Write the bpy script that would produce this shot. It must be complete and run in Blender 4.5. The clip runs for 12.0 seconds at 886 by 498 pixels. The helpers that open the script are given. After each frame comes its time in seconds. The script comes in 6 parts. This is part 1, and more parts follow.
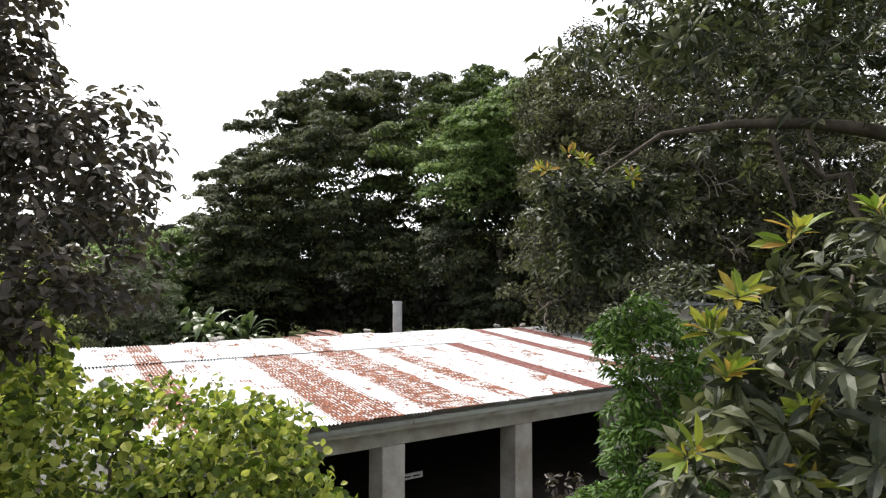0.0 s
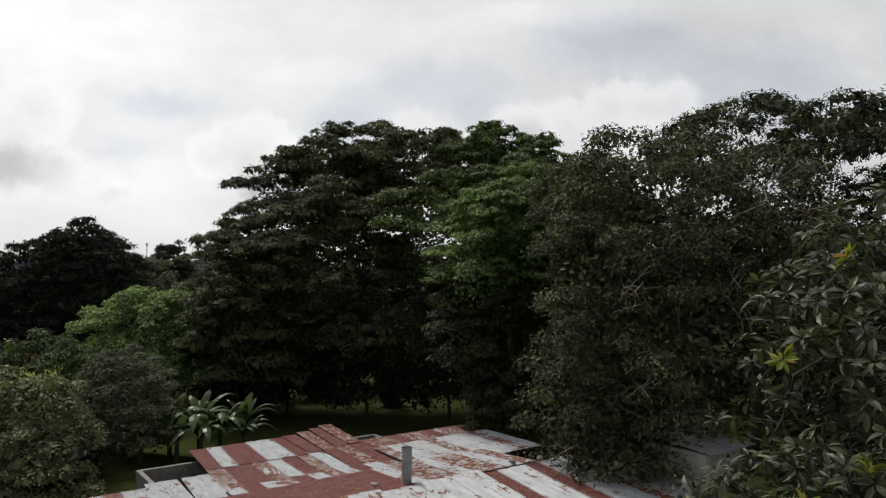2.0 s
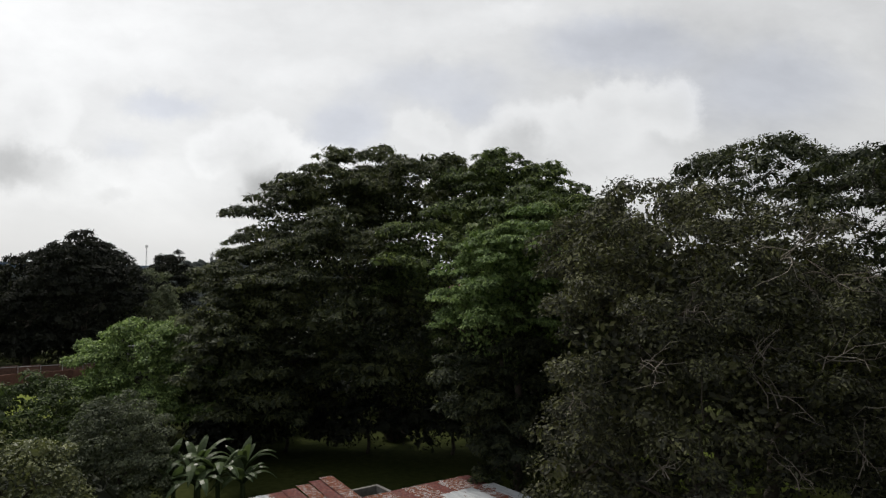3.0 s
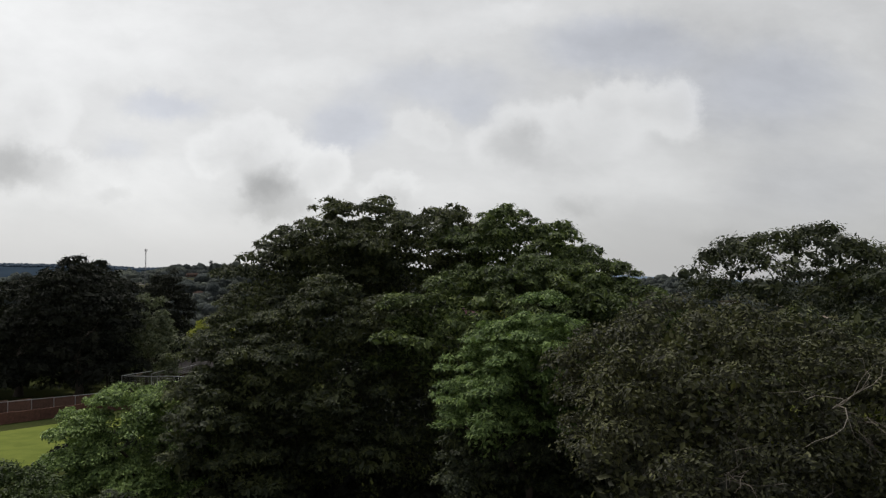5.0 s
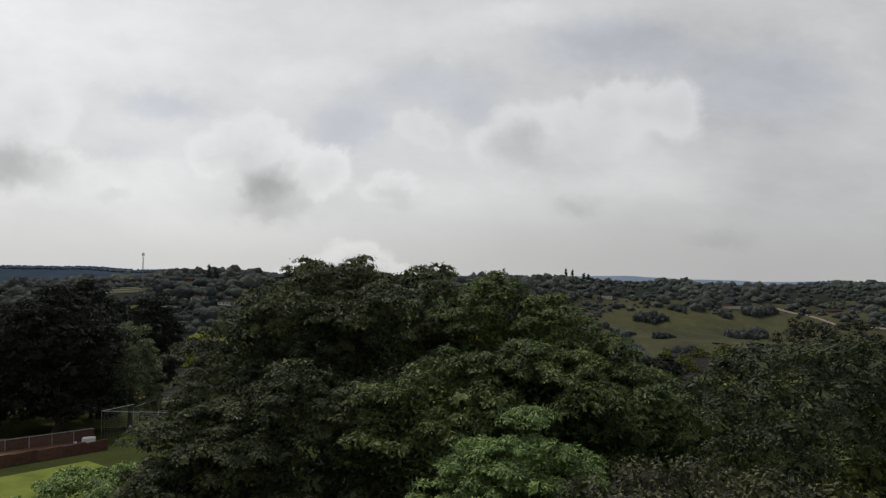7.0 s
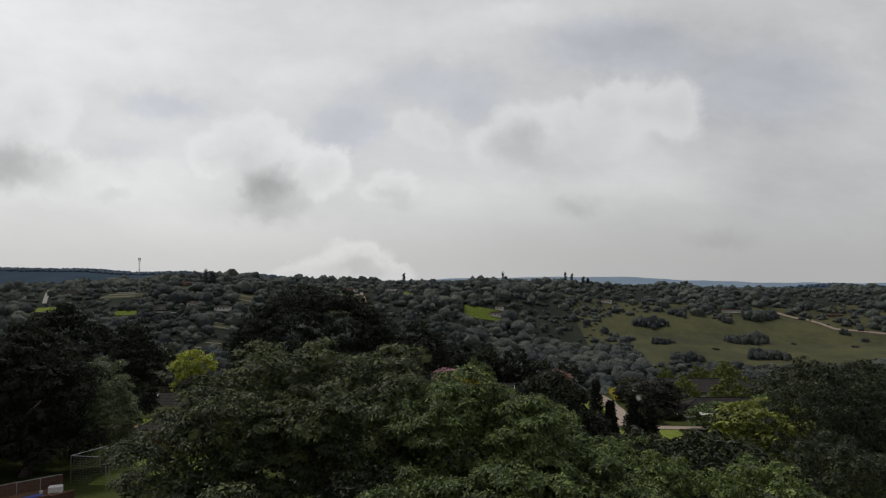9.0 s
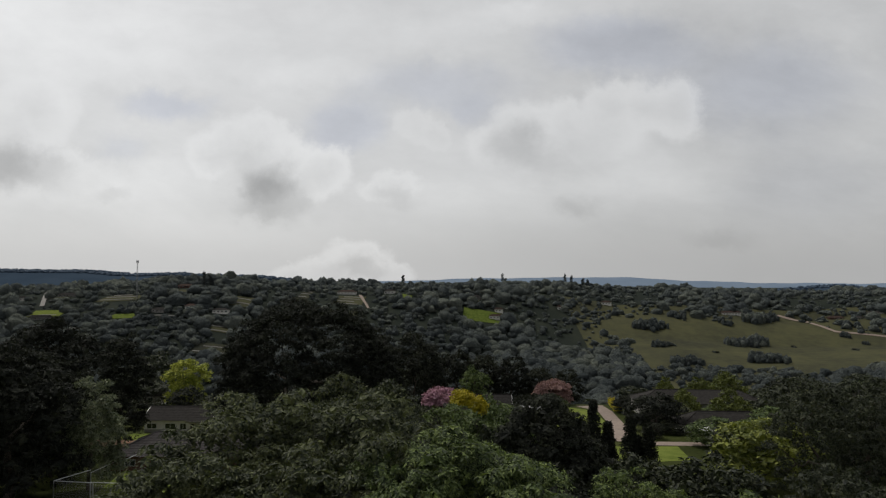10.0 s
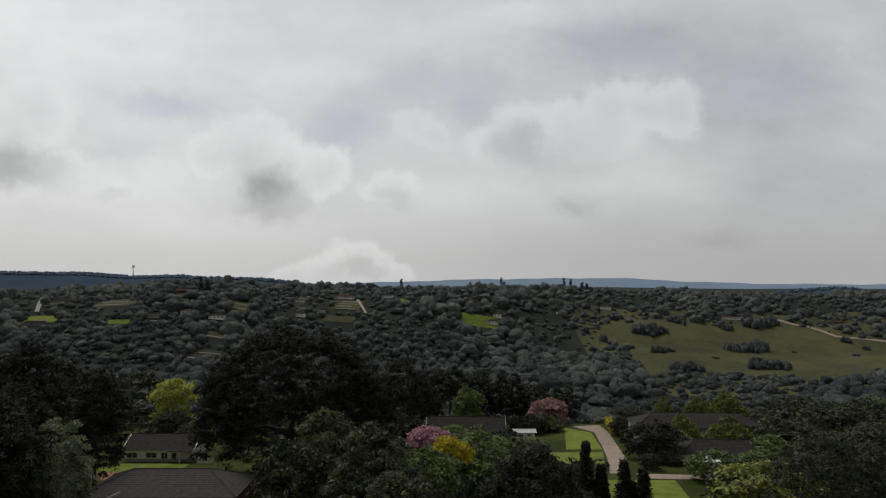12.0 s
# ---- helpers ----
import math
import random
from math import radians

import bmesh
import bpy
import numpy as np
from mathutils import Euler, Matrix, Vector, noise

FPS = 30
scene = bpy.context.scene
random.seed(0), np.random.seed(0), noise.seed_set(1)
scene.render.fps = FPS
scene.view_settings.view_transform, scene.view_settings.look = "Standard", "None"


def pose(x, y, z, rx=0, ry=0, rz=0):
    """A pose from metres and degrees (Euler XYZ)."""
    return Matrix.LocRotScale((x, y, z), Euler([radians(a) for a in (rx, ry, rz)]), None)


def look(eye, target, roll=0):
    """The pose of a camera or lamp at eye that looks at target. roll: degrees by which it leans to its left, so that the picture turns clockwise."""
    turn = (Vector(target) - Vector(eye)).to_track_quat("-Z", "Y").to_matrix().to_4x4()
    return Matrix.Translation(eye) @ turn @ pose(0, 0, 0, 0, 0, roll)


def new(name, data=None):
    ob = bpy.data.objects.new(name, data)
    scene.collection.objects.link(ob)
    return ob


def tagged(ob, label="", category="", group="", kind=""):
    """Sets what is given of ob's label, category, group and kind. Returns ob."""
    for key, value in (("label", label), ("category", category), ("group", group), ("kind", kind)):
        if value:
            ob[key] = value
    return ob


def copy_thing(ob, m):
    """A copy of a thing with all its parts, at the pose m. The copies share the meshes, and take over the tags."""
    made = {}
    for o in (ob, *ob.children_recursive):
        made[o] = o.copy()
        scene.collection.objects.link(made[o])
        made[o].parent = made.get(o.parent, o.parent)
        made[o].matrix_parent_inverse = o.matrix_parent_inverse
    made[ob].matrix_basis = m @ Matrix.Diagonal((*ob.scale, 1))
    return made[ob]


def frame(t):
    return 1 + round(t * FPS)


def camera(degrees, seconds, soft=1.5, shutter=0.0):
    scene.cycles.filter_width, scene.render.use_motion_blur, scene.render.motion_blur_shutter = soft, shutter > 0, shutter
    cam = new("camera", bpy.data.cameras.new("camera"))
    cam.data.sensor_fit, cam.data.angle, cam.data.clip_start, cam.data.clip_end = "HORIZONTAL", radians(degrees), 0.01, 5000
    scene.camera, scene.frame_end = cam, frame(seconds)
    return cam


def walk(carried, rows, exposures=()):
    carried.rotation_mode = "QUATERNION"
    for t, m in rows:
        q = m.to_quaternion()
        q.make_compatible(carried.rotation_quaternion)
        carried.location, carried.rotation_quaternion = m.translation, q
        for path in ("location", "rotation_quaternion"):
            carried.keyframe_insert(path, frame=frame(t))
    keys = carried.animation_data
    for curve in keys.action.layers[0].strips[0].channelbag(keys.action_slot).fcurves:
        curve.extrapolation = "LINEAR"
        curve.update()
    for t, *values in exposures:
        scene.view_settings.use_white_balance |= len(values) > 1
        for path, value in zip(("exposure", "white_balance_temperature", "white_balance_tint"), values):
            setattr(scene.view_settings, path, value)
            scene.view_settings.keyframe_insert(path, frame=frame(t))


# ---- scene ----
cam = camera(65.45, 12.0, 1.25)
PATH = [
    (0.0, 0.000, 0.000, 5.000), (0.5, -0.086, 0.292, 6.211), (1.0, -0.160, 0.630, 7.413), (1.5, -0.282, 1.061, 8.624),
    (2.0, -0.435, 1.595, 9.829), (2.5, -0.585, 2.155, 11.007), (3.0, -0.716, 2.727, 12.187), (5.0, -0.964, 5.254, 16.763),
    (5.5, -0.772, 6.193, 17.935), (6.0, -0.521, 7.191, 19.134), (6.5, -0.206, 8.246, 20.383), (7.0, 0.165, 9.342, 21.682),
    (9.0, 2.122, 14.371, 27.308), (9.5, 2.639, 15.650, 28.794), (10.0, 3.184, 16.931, 30.282), (10.5, 3.778, 18.224, 31.791),
    (11.0, 4.398, 19.520, 33.246), (11.5, 4.976, 20.807, 34.635), (12.0, 5.525, 22.092, 36.000),
]
walk(cam, [(t, pose(x, y, z, 92.58, 0, 0)) for t, x, y, z in PATH],
     [(0.0, 1.75), (0.5, 0.7), (1.0, 0.3), (1.5, 0.3), (2.5, 0.28), (5.0, 0.1), (9.0, -0.04), (12.0, -0.1)])

# ---- world and sun: a cloudy sky, bright towards the upper left ----
SUN_EL, SUN_AZ = radians(56), radians(-38)  # azimuth from straight ahead, minus to the left
world = bpy.data.worlds.new("sky")
scene.world = world
world.use_nodes = True


class Nodes:
    """Short hand for building node trees."""

    def __init__(self, tree):
        self.tree = tree
        tree.nodes.clear()

    def add(self, kind):
        return self.tree.nodes.new(kind)

    def put(self, socket, value):
        if isinstance(value, (int, float)):
            socket.default_value = value
        elif isinstance(value, (tuple, list)):
            socket.default_value = (*value, 1.0) if len(value) == 3 and len(socket.default_value) == 4 else value
        else:
            self.tree.links.new(value, socket)

    def math(self, op, a, b=0.0, c=0.0):
        n = self.add("ShaderNodeMath")
        n.operation = op
        for s, v in zip(n.inputs, (a, b, c)):
            self.put(s, v)
        return n.outputs[0]

    def step(self, x, lo, hi, a=0.0, b=1.0):
        n = self.add("ShaderNodeMapRange")
        n.interpolation_type = "SMOOTHSTEP"
        for s, v in zip(n.inputs[:5], (x, lo, hi, a, b)):
            self.put(s, v)
        return n.outputs[0]

    def mix(self, f, a, b, mode="MIX"):
        n = self.add("ShaderNodeMix")
        n.data_type, n.blend_type = "RGBA", mode
        self.put(n.inputs[0], f), self.put(n.inputs[6], a), self.put(n.inputs[7], b)
        return n.outputs[2]

    def noise(self, vector, scale, detail=4.0, rough=0.55, distort=0.0):
        n = self.add("ShaderNodeTexNoise")
        if vector is not None:
            self.put(n.inputs["Vector"], vector)
        n.inputs["Scale"].default_value, n.inputs["Detail"].default_value = scale, detail
        n.inputs["Roughness"].default_value, n.inputs["Distortion"].default_value = rough, distort
        return n.outputs[0]

    def combine(self, x, y, z=0.0):
        n = self.add("ShaderNodeCombineXYZ")
        for s, v in zip(n.inputs, (x, y, z)):
            self.put(s, v)
        return n.outputs[0]

    def ramp(self, f, *stops):
        n = self.add("ShaderNodeValToRGB")
        e = n.color_ramp.elements
        while len(e) < len(stops):
            e.new(0.5)
        for el, (p, c) in zip(e, stops):
            el.position, el.color = p, (*c, 1.0)
        self.put(n.inputs[0], f)
        return n.outputs[0]


def build_sky():
    k = Nodes(world.node_tree)
    out, back = k.add("ShaderNodeOutputWorld"), k.add("ShaderNodeBackground")
    k.put(out.inputs[0], back.outputs[0])
    sky = k.add("ShaderNodeTexSky")
    sky.sky_type, sky.sun_disc, sky.sun_elevation, sky.sun_rotation, sky.dust_density = "NISHITA", False, SUN_EL, SUN_AZ, 3.0
    co = k.add("ShaderNodeTexCoord")
    sep = k.add("ShaderNodeSeparateXYZ")
    k.put(sep.inputs[0], co.outputs["Generated"])
    x, y, z = sep.outputs
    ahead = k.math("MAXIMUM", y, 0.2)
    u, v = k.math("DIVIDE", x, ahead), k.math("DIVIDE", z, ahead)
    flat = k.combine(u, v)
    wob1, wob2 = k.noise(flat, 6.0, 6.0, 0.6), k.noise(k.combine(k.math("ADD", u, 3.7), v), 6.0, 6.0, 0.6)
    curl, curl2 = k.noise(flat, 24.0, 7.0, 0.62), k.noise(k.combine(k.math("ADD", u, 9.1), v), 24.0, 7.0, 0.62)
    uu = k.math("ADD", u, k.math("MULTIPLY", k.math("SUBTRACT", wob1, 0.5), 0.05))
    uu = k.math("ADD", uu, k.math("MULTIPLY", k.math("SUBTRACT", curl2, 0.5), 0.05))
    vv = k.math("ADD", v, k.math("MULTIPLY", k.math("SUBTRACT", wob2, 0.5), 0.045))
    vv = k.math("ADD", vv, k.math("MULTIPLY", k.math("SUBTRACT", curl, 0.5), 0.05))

    def depth(cu, cv, ru, rv):
        """1 at the middle of an ellipse of cloud, 0 on its edge, less outside."""
        p = k.math("DIVIDE", k.math("SUBTRACT", uu, cu), ru)
        q = k.math("DIVIDE", k.math("SUBTRACT", vv, cv), rv)
        return k.math("SUBTRACT", 1.0, k.math("SQRT", k.math("ADD", k.math("MULTIPLY", p, p), k.math("MULTIPLY", q, q))))

    def heap(puffs, base, thick):
        """A heap of cloud: crisp along its top, melting away towards its base; gives its cover and how deep one looks into it."""
        d = depth(*puffs[0])
        for p in puffs[1:]:
            n = k.math("SMOOTH_MAX", d, depth(*p), 0.18)
            d = n
        cover = k.math("MULTIPLY", k.step(d, -0.24, 0.26), k.step(vv, base - 0.05, base + 0.05))
        return k.math("MULTIPLY", cover, thick), d

    def spread(spots):
        """The sum of soft patches, each with its own strength."""
        total = 0.0
        for cu, cv, ru, rv, amount in spots:
            total = k.math("ADD", total, k.math("MULTIPLY", k.step(depth(cu, cv, ru * 1.25, rv * 1.25), 0.0, 0.9), amount))
        return total

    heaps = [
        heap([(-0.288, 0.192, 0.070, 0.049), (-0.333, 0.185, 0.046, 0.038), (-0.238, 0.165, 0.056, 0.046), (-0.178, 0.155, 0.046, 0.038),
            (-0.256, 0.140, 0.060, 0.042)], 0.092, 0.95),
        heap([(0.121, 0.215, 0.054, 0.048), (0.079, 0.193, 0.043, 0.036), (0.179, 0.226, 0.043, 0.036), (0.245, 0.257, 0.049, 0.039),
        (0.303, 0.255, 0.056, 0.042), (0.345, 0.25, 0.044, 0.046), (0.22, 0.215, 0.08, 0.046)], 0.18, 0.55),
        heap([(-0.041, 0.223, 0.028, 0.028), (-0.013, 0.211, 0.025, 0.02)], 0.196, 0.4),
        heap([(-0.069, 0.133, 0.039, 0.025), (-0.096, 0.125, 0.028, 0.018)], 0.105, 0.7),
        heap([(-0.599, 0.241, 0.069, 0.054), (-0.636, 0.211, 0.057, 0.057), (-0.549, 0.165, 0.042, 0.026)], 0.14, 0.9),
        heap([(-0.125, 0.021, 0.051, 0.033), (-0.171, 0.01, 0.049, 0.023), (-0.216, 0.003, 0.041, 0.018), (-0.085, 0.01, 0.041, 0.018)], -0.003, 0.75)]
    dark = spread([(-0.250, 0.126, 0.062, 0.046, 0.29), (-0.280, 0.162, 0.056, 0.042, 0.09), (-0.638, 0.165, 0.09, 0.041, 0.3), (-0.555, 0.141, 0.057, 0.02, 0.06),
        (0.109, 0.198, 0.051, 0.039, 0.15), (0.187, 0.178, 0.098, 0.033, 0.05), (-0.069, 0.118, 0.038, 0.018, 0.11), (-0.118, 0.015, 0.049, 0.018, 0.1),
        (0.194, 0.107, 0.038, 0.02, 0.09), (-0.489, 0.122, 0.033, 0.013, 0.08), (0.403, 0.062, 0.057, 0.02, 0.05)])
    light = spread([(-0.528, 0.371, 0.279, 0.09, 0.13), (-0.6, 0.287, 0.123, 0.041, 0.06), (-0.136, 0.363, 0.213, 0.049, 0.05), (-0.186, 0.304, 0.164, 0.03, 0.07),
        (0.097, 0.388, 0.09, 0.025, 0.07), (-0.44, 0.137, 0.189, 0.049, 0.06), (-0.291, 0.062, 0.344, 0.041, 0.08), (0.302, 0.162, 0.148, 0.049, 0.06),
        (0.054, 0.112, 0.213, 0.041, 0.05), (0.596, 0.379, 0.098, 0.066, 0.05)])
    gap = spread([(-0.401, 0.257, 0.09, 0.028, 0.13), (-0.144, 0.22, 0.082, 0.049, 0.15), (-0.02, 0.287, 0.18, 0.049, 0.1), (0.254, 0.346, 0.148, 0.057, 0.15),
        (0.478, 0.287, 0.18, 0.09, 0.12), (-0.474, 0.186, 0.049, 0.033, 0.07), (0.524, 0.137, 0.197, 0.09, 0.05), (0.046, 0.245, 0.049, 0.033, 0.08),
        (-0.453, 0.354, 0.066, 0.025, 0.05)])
    streak = k.noise(k.combine(k.math("ADD", u, k.math("MULTIPLY", v, 0.8)), k.math("MULTIPLY", v, 2.2), k.math("MULTIPLY", z, 0.4)), 2.6, 8.0, 0.62, 0.25)
    fleece = k.noise(k.combine(u, k.math("MULTIPLY", v, 1.6), 4.0), 9.0, 7.0, 0.62, 0.2)
    tone = k.math("ADD", k.step(u, -0.65, 0.65, 0.72, 0.565), k.math("MULTIPLY", k.math("SUBTRACT", streak, 0.5), 0.34))
    tone = k.math("ADD", tone, k.math("MULTIPLY", k.math("SUBTRACT", fleece, 0.5), 0.10))
    tone = k.math("SUBTRACT", k.math("ADD", tone, light), k.math("MULTIPLY", gap, 0.8))
    tone = k.math("ADD", tone, k.math("MULTIPLY", k.math("SUBTRACT", k.step(u, -0.4, 0.55, 0.61, 0.43), tone), k.step(v, 0.15, 0.02, 0.0, 0.8)))
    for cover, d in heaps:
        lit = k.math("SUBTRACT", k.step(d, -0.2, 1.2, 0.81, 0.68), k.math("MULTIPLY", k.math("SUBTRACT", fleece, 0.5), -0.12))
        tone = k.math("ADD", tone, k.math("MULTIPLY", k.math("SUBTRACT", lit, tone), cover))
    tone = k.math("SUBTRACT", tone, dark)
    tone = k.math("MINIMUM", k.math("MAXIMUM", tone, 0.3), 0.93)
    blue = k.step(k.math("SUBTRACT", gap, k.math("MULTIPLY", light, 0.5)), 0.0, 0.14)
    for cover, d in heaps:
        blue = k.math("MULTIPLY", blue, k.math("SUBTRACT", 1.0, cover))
    hue = k.mix(blue, (0.995, 1.0, 1.0), (0.955, 0.985, 1.06))
    cloud = k.mix(1.0, hue, k.combine(tone, tone, tone), "MULTIPLY")
    high = k.math("MULTIPLY", k.step(z, 0.3, 0.95, 1.0, 1.1), k.step(y, -0.5, 0.25, 0.5, 1.0))
    cloud = k.mix(1.0, cloud, k.combine(high, high, high), "MULTIPLY")
    under = k.step(z, -0.02, -0.12)
    cloud = k.mix(under, cloud, (0.06, 0.07, 0.05))
    clear = k.mix(1.0, sky.outputs[0], (0.1, 0.1, 0.1), "MULTIPLY")
    k.put(back.inputs[0], k.mix(0.94, clear, cloud))
    back.inputs[1].default_value = 1.0


build_sky()
sun = new("sun", bpy.data.lights.new("sun", "SUN"))
sun.data.energy, sun.data.angle, sun.data.color = 2.0, radians(10), (1.0, 0.95, 0.86)
sun_from = Vector((math.sin(SUN_AZ) * math.cos(SUN_EL), math.cos(SUN_AZ) * math.cos(SUN_EL), math.sin(SUN_EL)))
sun.matrix_world = look(sun_from * 300, (0, 0, 0))


# ---- materials ----
def material(name):
    m = bpy.data.materials.new(name)
    m.use_nodes = True
    k = Nodes(m.node_tree)
    out, b = k.add("ShaderNodeOutputMaterial"), k.add("ShaderNodeBsdfPrincipled")
    k.put(out.inputs[0], b.outputs[0])
    return m, k, out, b


def bump(k, b, height, strength=0.4, distance=0.02):
    n = k.add("ShaderNodeBump")
    n.inputs["Strength"].default_value, n.inputs["Distance"].default_value = strength, distance
    k.put(n.inputs["Height"], height)
    k.put(b.inputs["Normal"], n.outputs[0])


def leaf_material(name, dark, mid, light, through_share=0.2, rough=0.6, patch=0.25, spread=0.5, gloss=0.2, tufts=0.0):
    """Leaves: colour varies leaf by leaf and over the crown; some light passes through."""
    m, k, out, b = material(name)
    geo, obj, co = k.add("ShaderNodeNewGeometry"), k.add("ShaderNodeObjectInfo"), k.add("ShaderNodeTexCoord")
    n = k.noise(co.outputs["Object"], patch, 3.0)
    f = k.math("ADD", k.math("MULTIPLY", geo.outputs["Random Per Island"], spread), k.math("MULTIPLY", n, 1.0 - spread))
    f = k.math("ADD", f, k.math("MULTIPLY", k.math("SUBTRACT", obj.outputs["Random"], 0.5), 0.16))
    if tufts:
        f = k.math("ADD", k.math("MULTIPLY", f, 0.5), k.math("MULTIPLY", k.noise(co.outputs["Object"], tufts, 3.0, 0.75), 0.5))
    c = k.ramp(f, (0.3 if tufts else 0.22, dark), (0.5, mid), (0.70 if tufts else 0.80, light))
    k.put(b.inputs["Base Color"], c)
    b.inputs["Roughness"].default_value = rough
    b.inputs["Specular IOR Level"].default_value = gloss
    if tufts:
        bump(k, b, k.noise(co.outputs["Object"], tufts, 4.0, 0.75), 1.0, 5.0)
    t = k.add("ShaderNodeBsdfTranslucent")
    k.put(t.inputs[0], k.mix(1.0, c, (1.12, 1.2, 0.75), "MULTIPLY"))
    s = k.add("ShaderNodeMixShader")
    s.inputs[0].default_value = through_share
    k.put(s.inputs[1], b.outputs[0]), k.put(s.inputs[2], t.outputs[0]), k.put(out.inputs[0], s.outputs[0])
    return m


def plain_material(name, a, b_color, scale=3.0, rough=0.8, metal=0.0, relief=0.3, fine=40.0):
    """Two colours mixed by noise at two scales, with fine relief."""
    m, k, out, b = material(name)
    co, obj = k.add("ShaderNodeTexCoord"), k.add("ShaderNodeObjectInfo")
    n1, n2 = k.noise(co.outputs["Object"], scale, 5.0), k.noise(co.outputs["Object"], fine, 3.0)
    f = k.math("ADD", k.math("MULTIPLY", n1, 0.7), k.math("MULTIPLY", n2, 0.3))
    f = k.math("ADD", f, k.math("MULTIPLY", k.math("SUBTRACT", obj.outputs["Random"], 0.5), 0.2))
    k.put(b.inputs["Base Color"], k.ramp(f, (0.32, a), (0.68, b_color)))
    b.inputs["Roughness"].default_value, b.inputs["Metallic"].default_value = rough, metal
    b.inputs["Specular IOR Level"].default_value = 0.03 if rough > 0.92 else (0.25 if rough > 0.7 else 0.5)
    bump(k, b, n2, relief, 0.01)
    return m


def sheet_material(name, rust, flecks=0.85, reds=((0.04, 0.011, 0.006), (0.125, 0.031, 0.010), (0.23, 0.068, 0.021))):
    """Weathered corrugated iron: pale paint or zinc, rusted along laps and in streaks; rust sets how far."""
    m, k, out, b = material(name)
    co, obj = k.add("ShaderNodeTexCoord"), k.add("ShaderNodeObjectInfo")
    sep = k.add("ShaderNodeSeparateXYZ")
    k.put(sep.inputs[0], co.outputs["Object"])
    x, y, z = sep.outputs
    seed = k.math("MULTIPLY", obj.outputs["Random"], 37.0)
    patch = k.noise(k.combine(k.math("ADD", x, seed), k.math("MULTIPLY", y, 0.55), seed), 1.6, 5.0, 0.6)
    streak = k.noise(k.combine(k.math("MULTIPLY", k.math("ADD", x, seed), 6.0), k.math("MULTIPLY", y, 0.9), seed), 2.2, 4.0, 0.65)
    ridge = k.math("SINE", k.math("MULTIPLY", x, 2 * math.pi / 0.0767))
    f = k.math("ADD", k.math("MULTIPLY", patch, 0.62), k.math("MULTIPLY", streak, 0.38))
    row = k.noise(k.combine(k.math("ADD", k.math("MULTIPLY", x, 0.4), seed), k.math("MULTIPLY", y, 3.0), seed), 1.3, 2.0, 0.5)
    f = k.math("ADD", f, k.math("MULTIPLY", k.math("SUBTRACT", row, 0.5), 0.16))
    zone = k.step(f, 0.575 - 0.4 * rust, 0.592 - 0.4 * rust)
    fleck = k.noise(k.combine(k.math("MULTIPLY", k.math("ADD", x, seed), 5.0), k.math("MULTIPLY", y, 8.0), seed), 1.0, 2.0, 0.5)
    chip = k.noise(k.combine(k.math("ADD", x, seed), k.math("MULTIPLY", y, 0.8), 3.0), 1.5, 3.0, 0.6)
    kept = k.step(k.math("ADD", k.math("MULTIPLY", ridge, 0.15), k.math("ADD", fleck, k.math("MULTIPLY", k.math("SUBTRACT", chip, 0.5), 0.5))), 0.59, 0.66)
    mask = k.math("MULTIPLY", zone, k.math("SUBTRACT", 1.0, k.math("MULTIPLY", kept, flecks)))
    grime = k.noise(k.combine(k.math("ADD", x, seed), k.math("MULTIPLY", y, 0.3), 0.0), 4.0, 5.0)
    pale = k.ramp(grime, (0.3, (0.24, 0.255, 0.275)), (0.52, (0.325, 0.345, 0.37)), (0.75, (0.42, 0.44, 0.46)))
    tone = k.noise(k.combine(x, y, seed), 7.0, 5.0)
    red = k.ramp(tone, (0.3, reds[0]), (0.52, reds[1]), (0.72, reds[2]))
    k.put(b.inputs["Base Color"], k.mix(mask, pale, red))
    k.put(b.inputs["Roughness"], k.step(mask, 0.0, 1.0, 0.5, 0.9))
    bump(k, b, tone, 0.3, 0.004)
    return m


def ground_material():
    m, k, out, b = material("grassland")
    co = k.add("ShaderNodeTexCoord")
    p = co.outputs["Object"]
    sep = k.add("ShaderNodeSeparateXYZ")
    k.put(sep.inputs[0], p)
    big, mid, fine = k.noise(p, 0.006, 5.0), k.noise(p, 0.06, 5.0), k.noise(p, 2.5, 4.0)
    f = k.math("ADD", k.math("MULTIPLY", mid, 0.6), k.math("MULTIPLY", fine, 0.4))
    near = k.ramp(f, (0.3, (0.016, 0.022, 0.007)), (0.5, (0.034, 0.042, 0.012)), (0.7, (0.062, 0.066, 0.022)))
    scrub = k.ramp(k.math("ADD", k.math("MULTIPLY", big, 0.5), k.math("MULTIPLY", mid, 0.5)),
                   (0.3, (0.014, 0.018, 0.016)), (0.5, (0.021, 0.026, 0.021)), (0.7, (0.036, 0.04, 0.028)))
    far = k.step(sep.outputs[1], 240.0, 330.0)
    k.put(b.inputs["Base Color"], k.mix(far, near, scrub))
    b.inputs["Roughness"].default_value, b.inputs["Specular IOR Level"].default_value = 0.95, 0.03
    bump(k, b, fine, 0.5, 0.05)
    return m


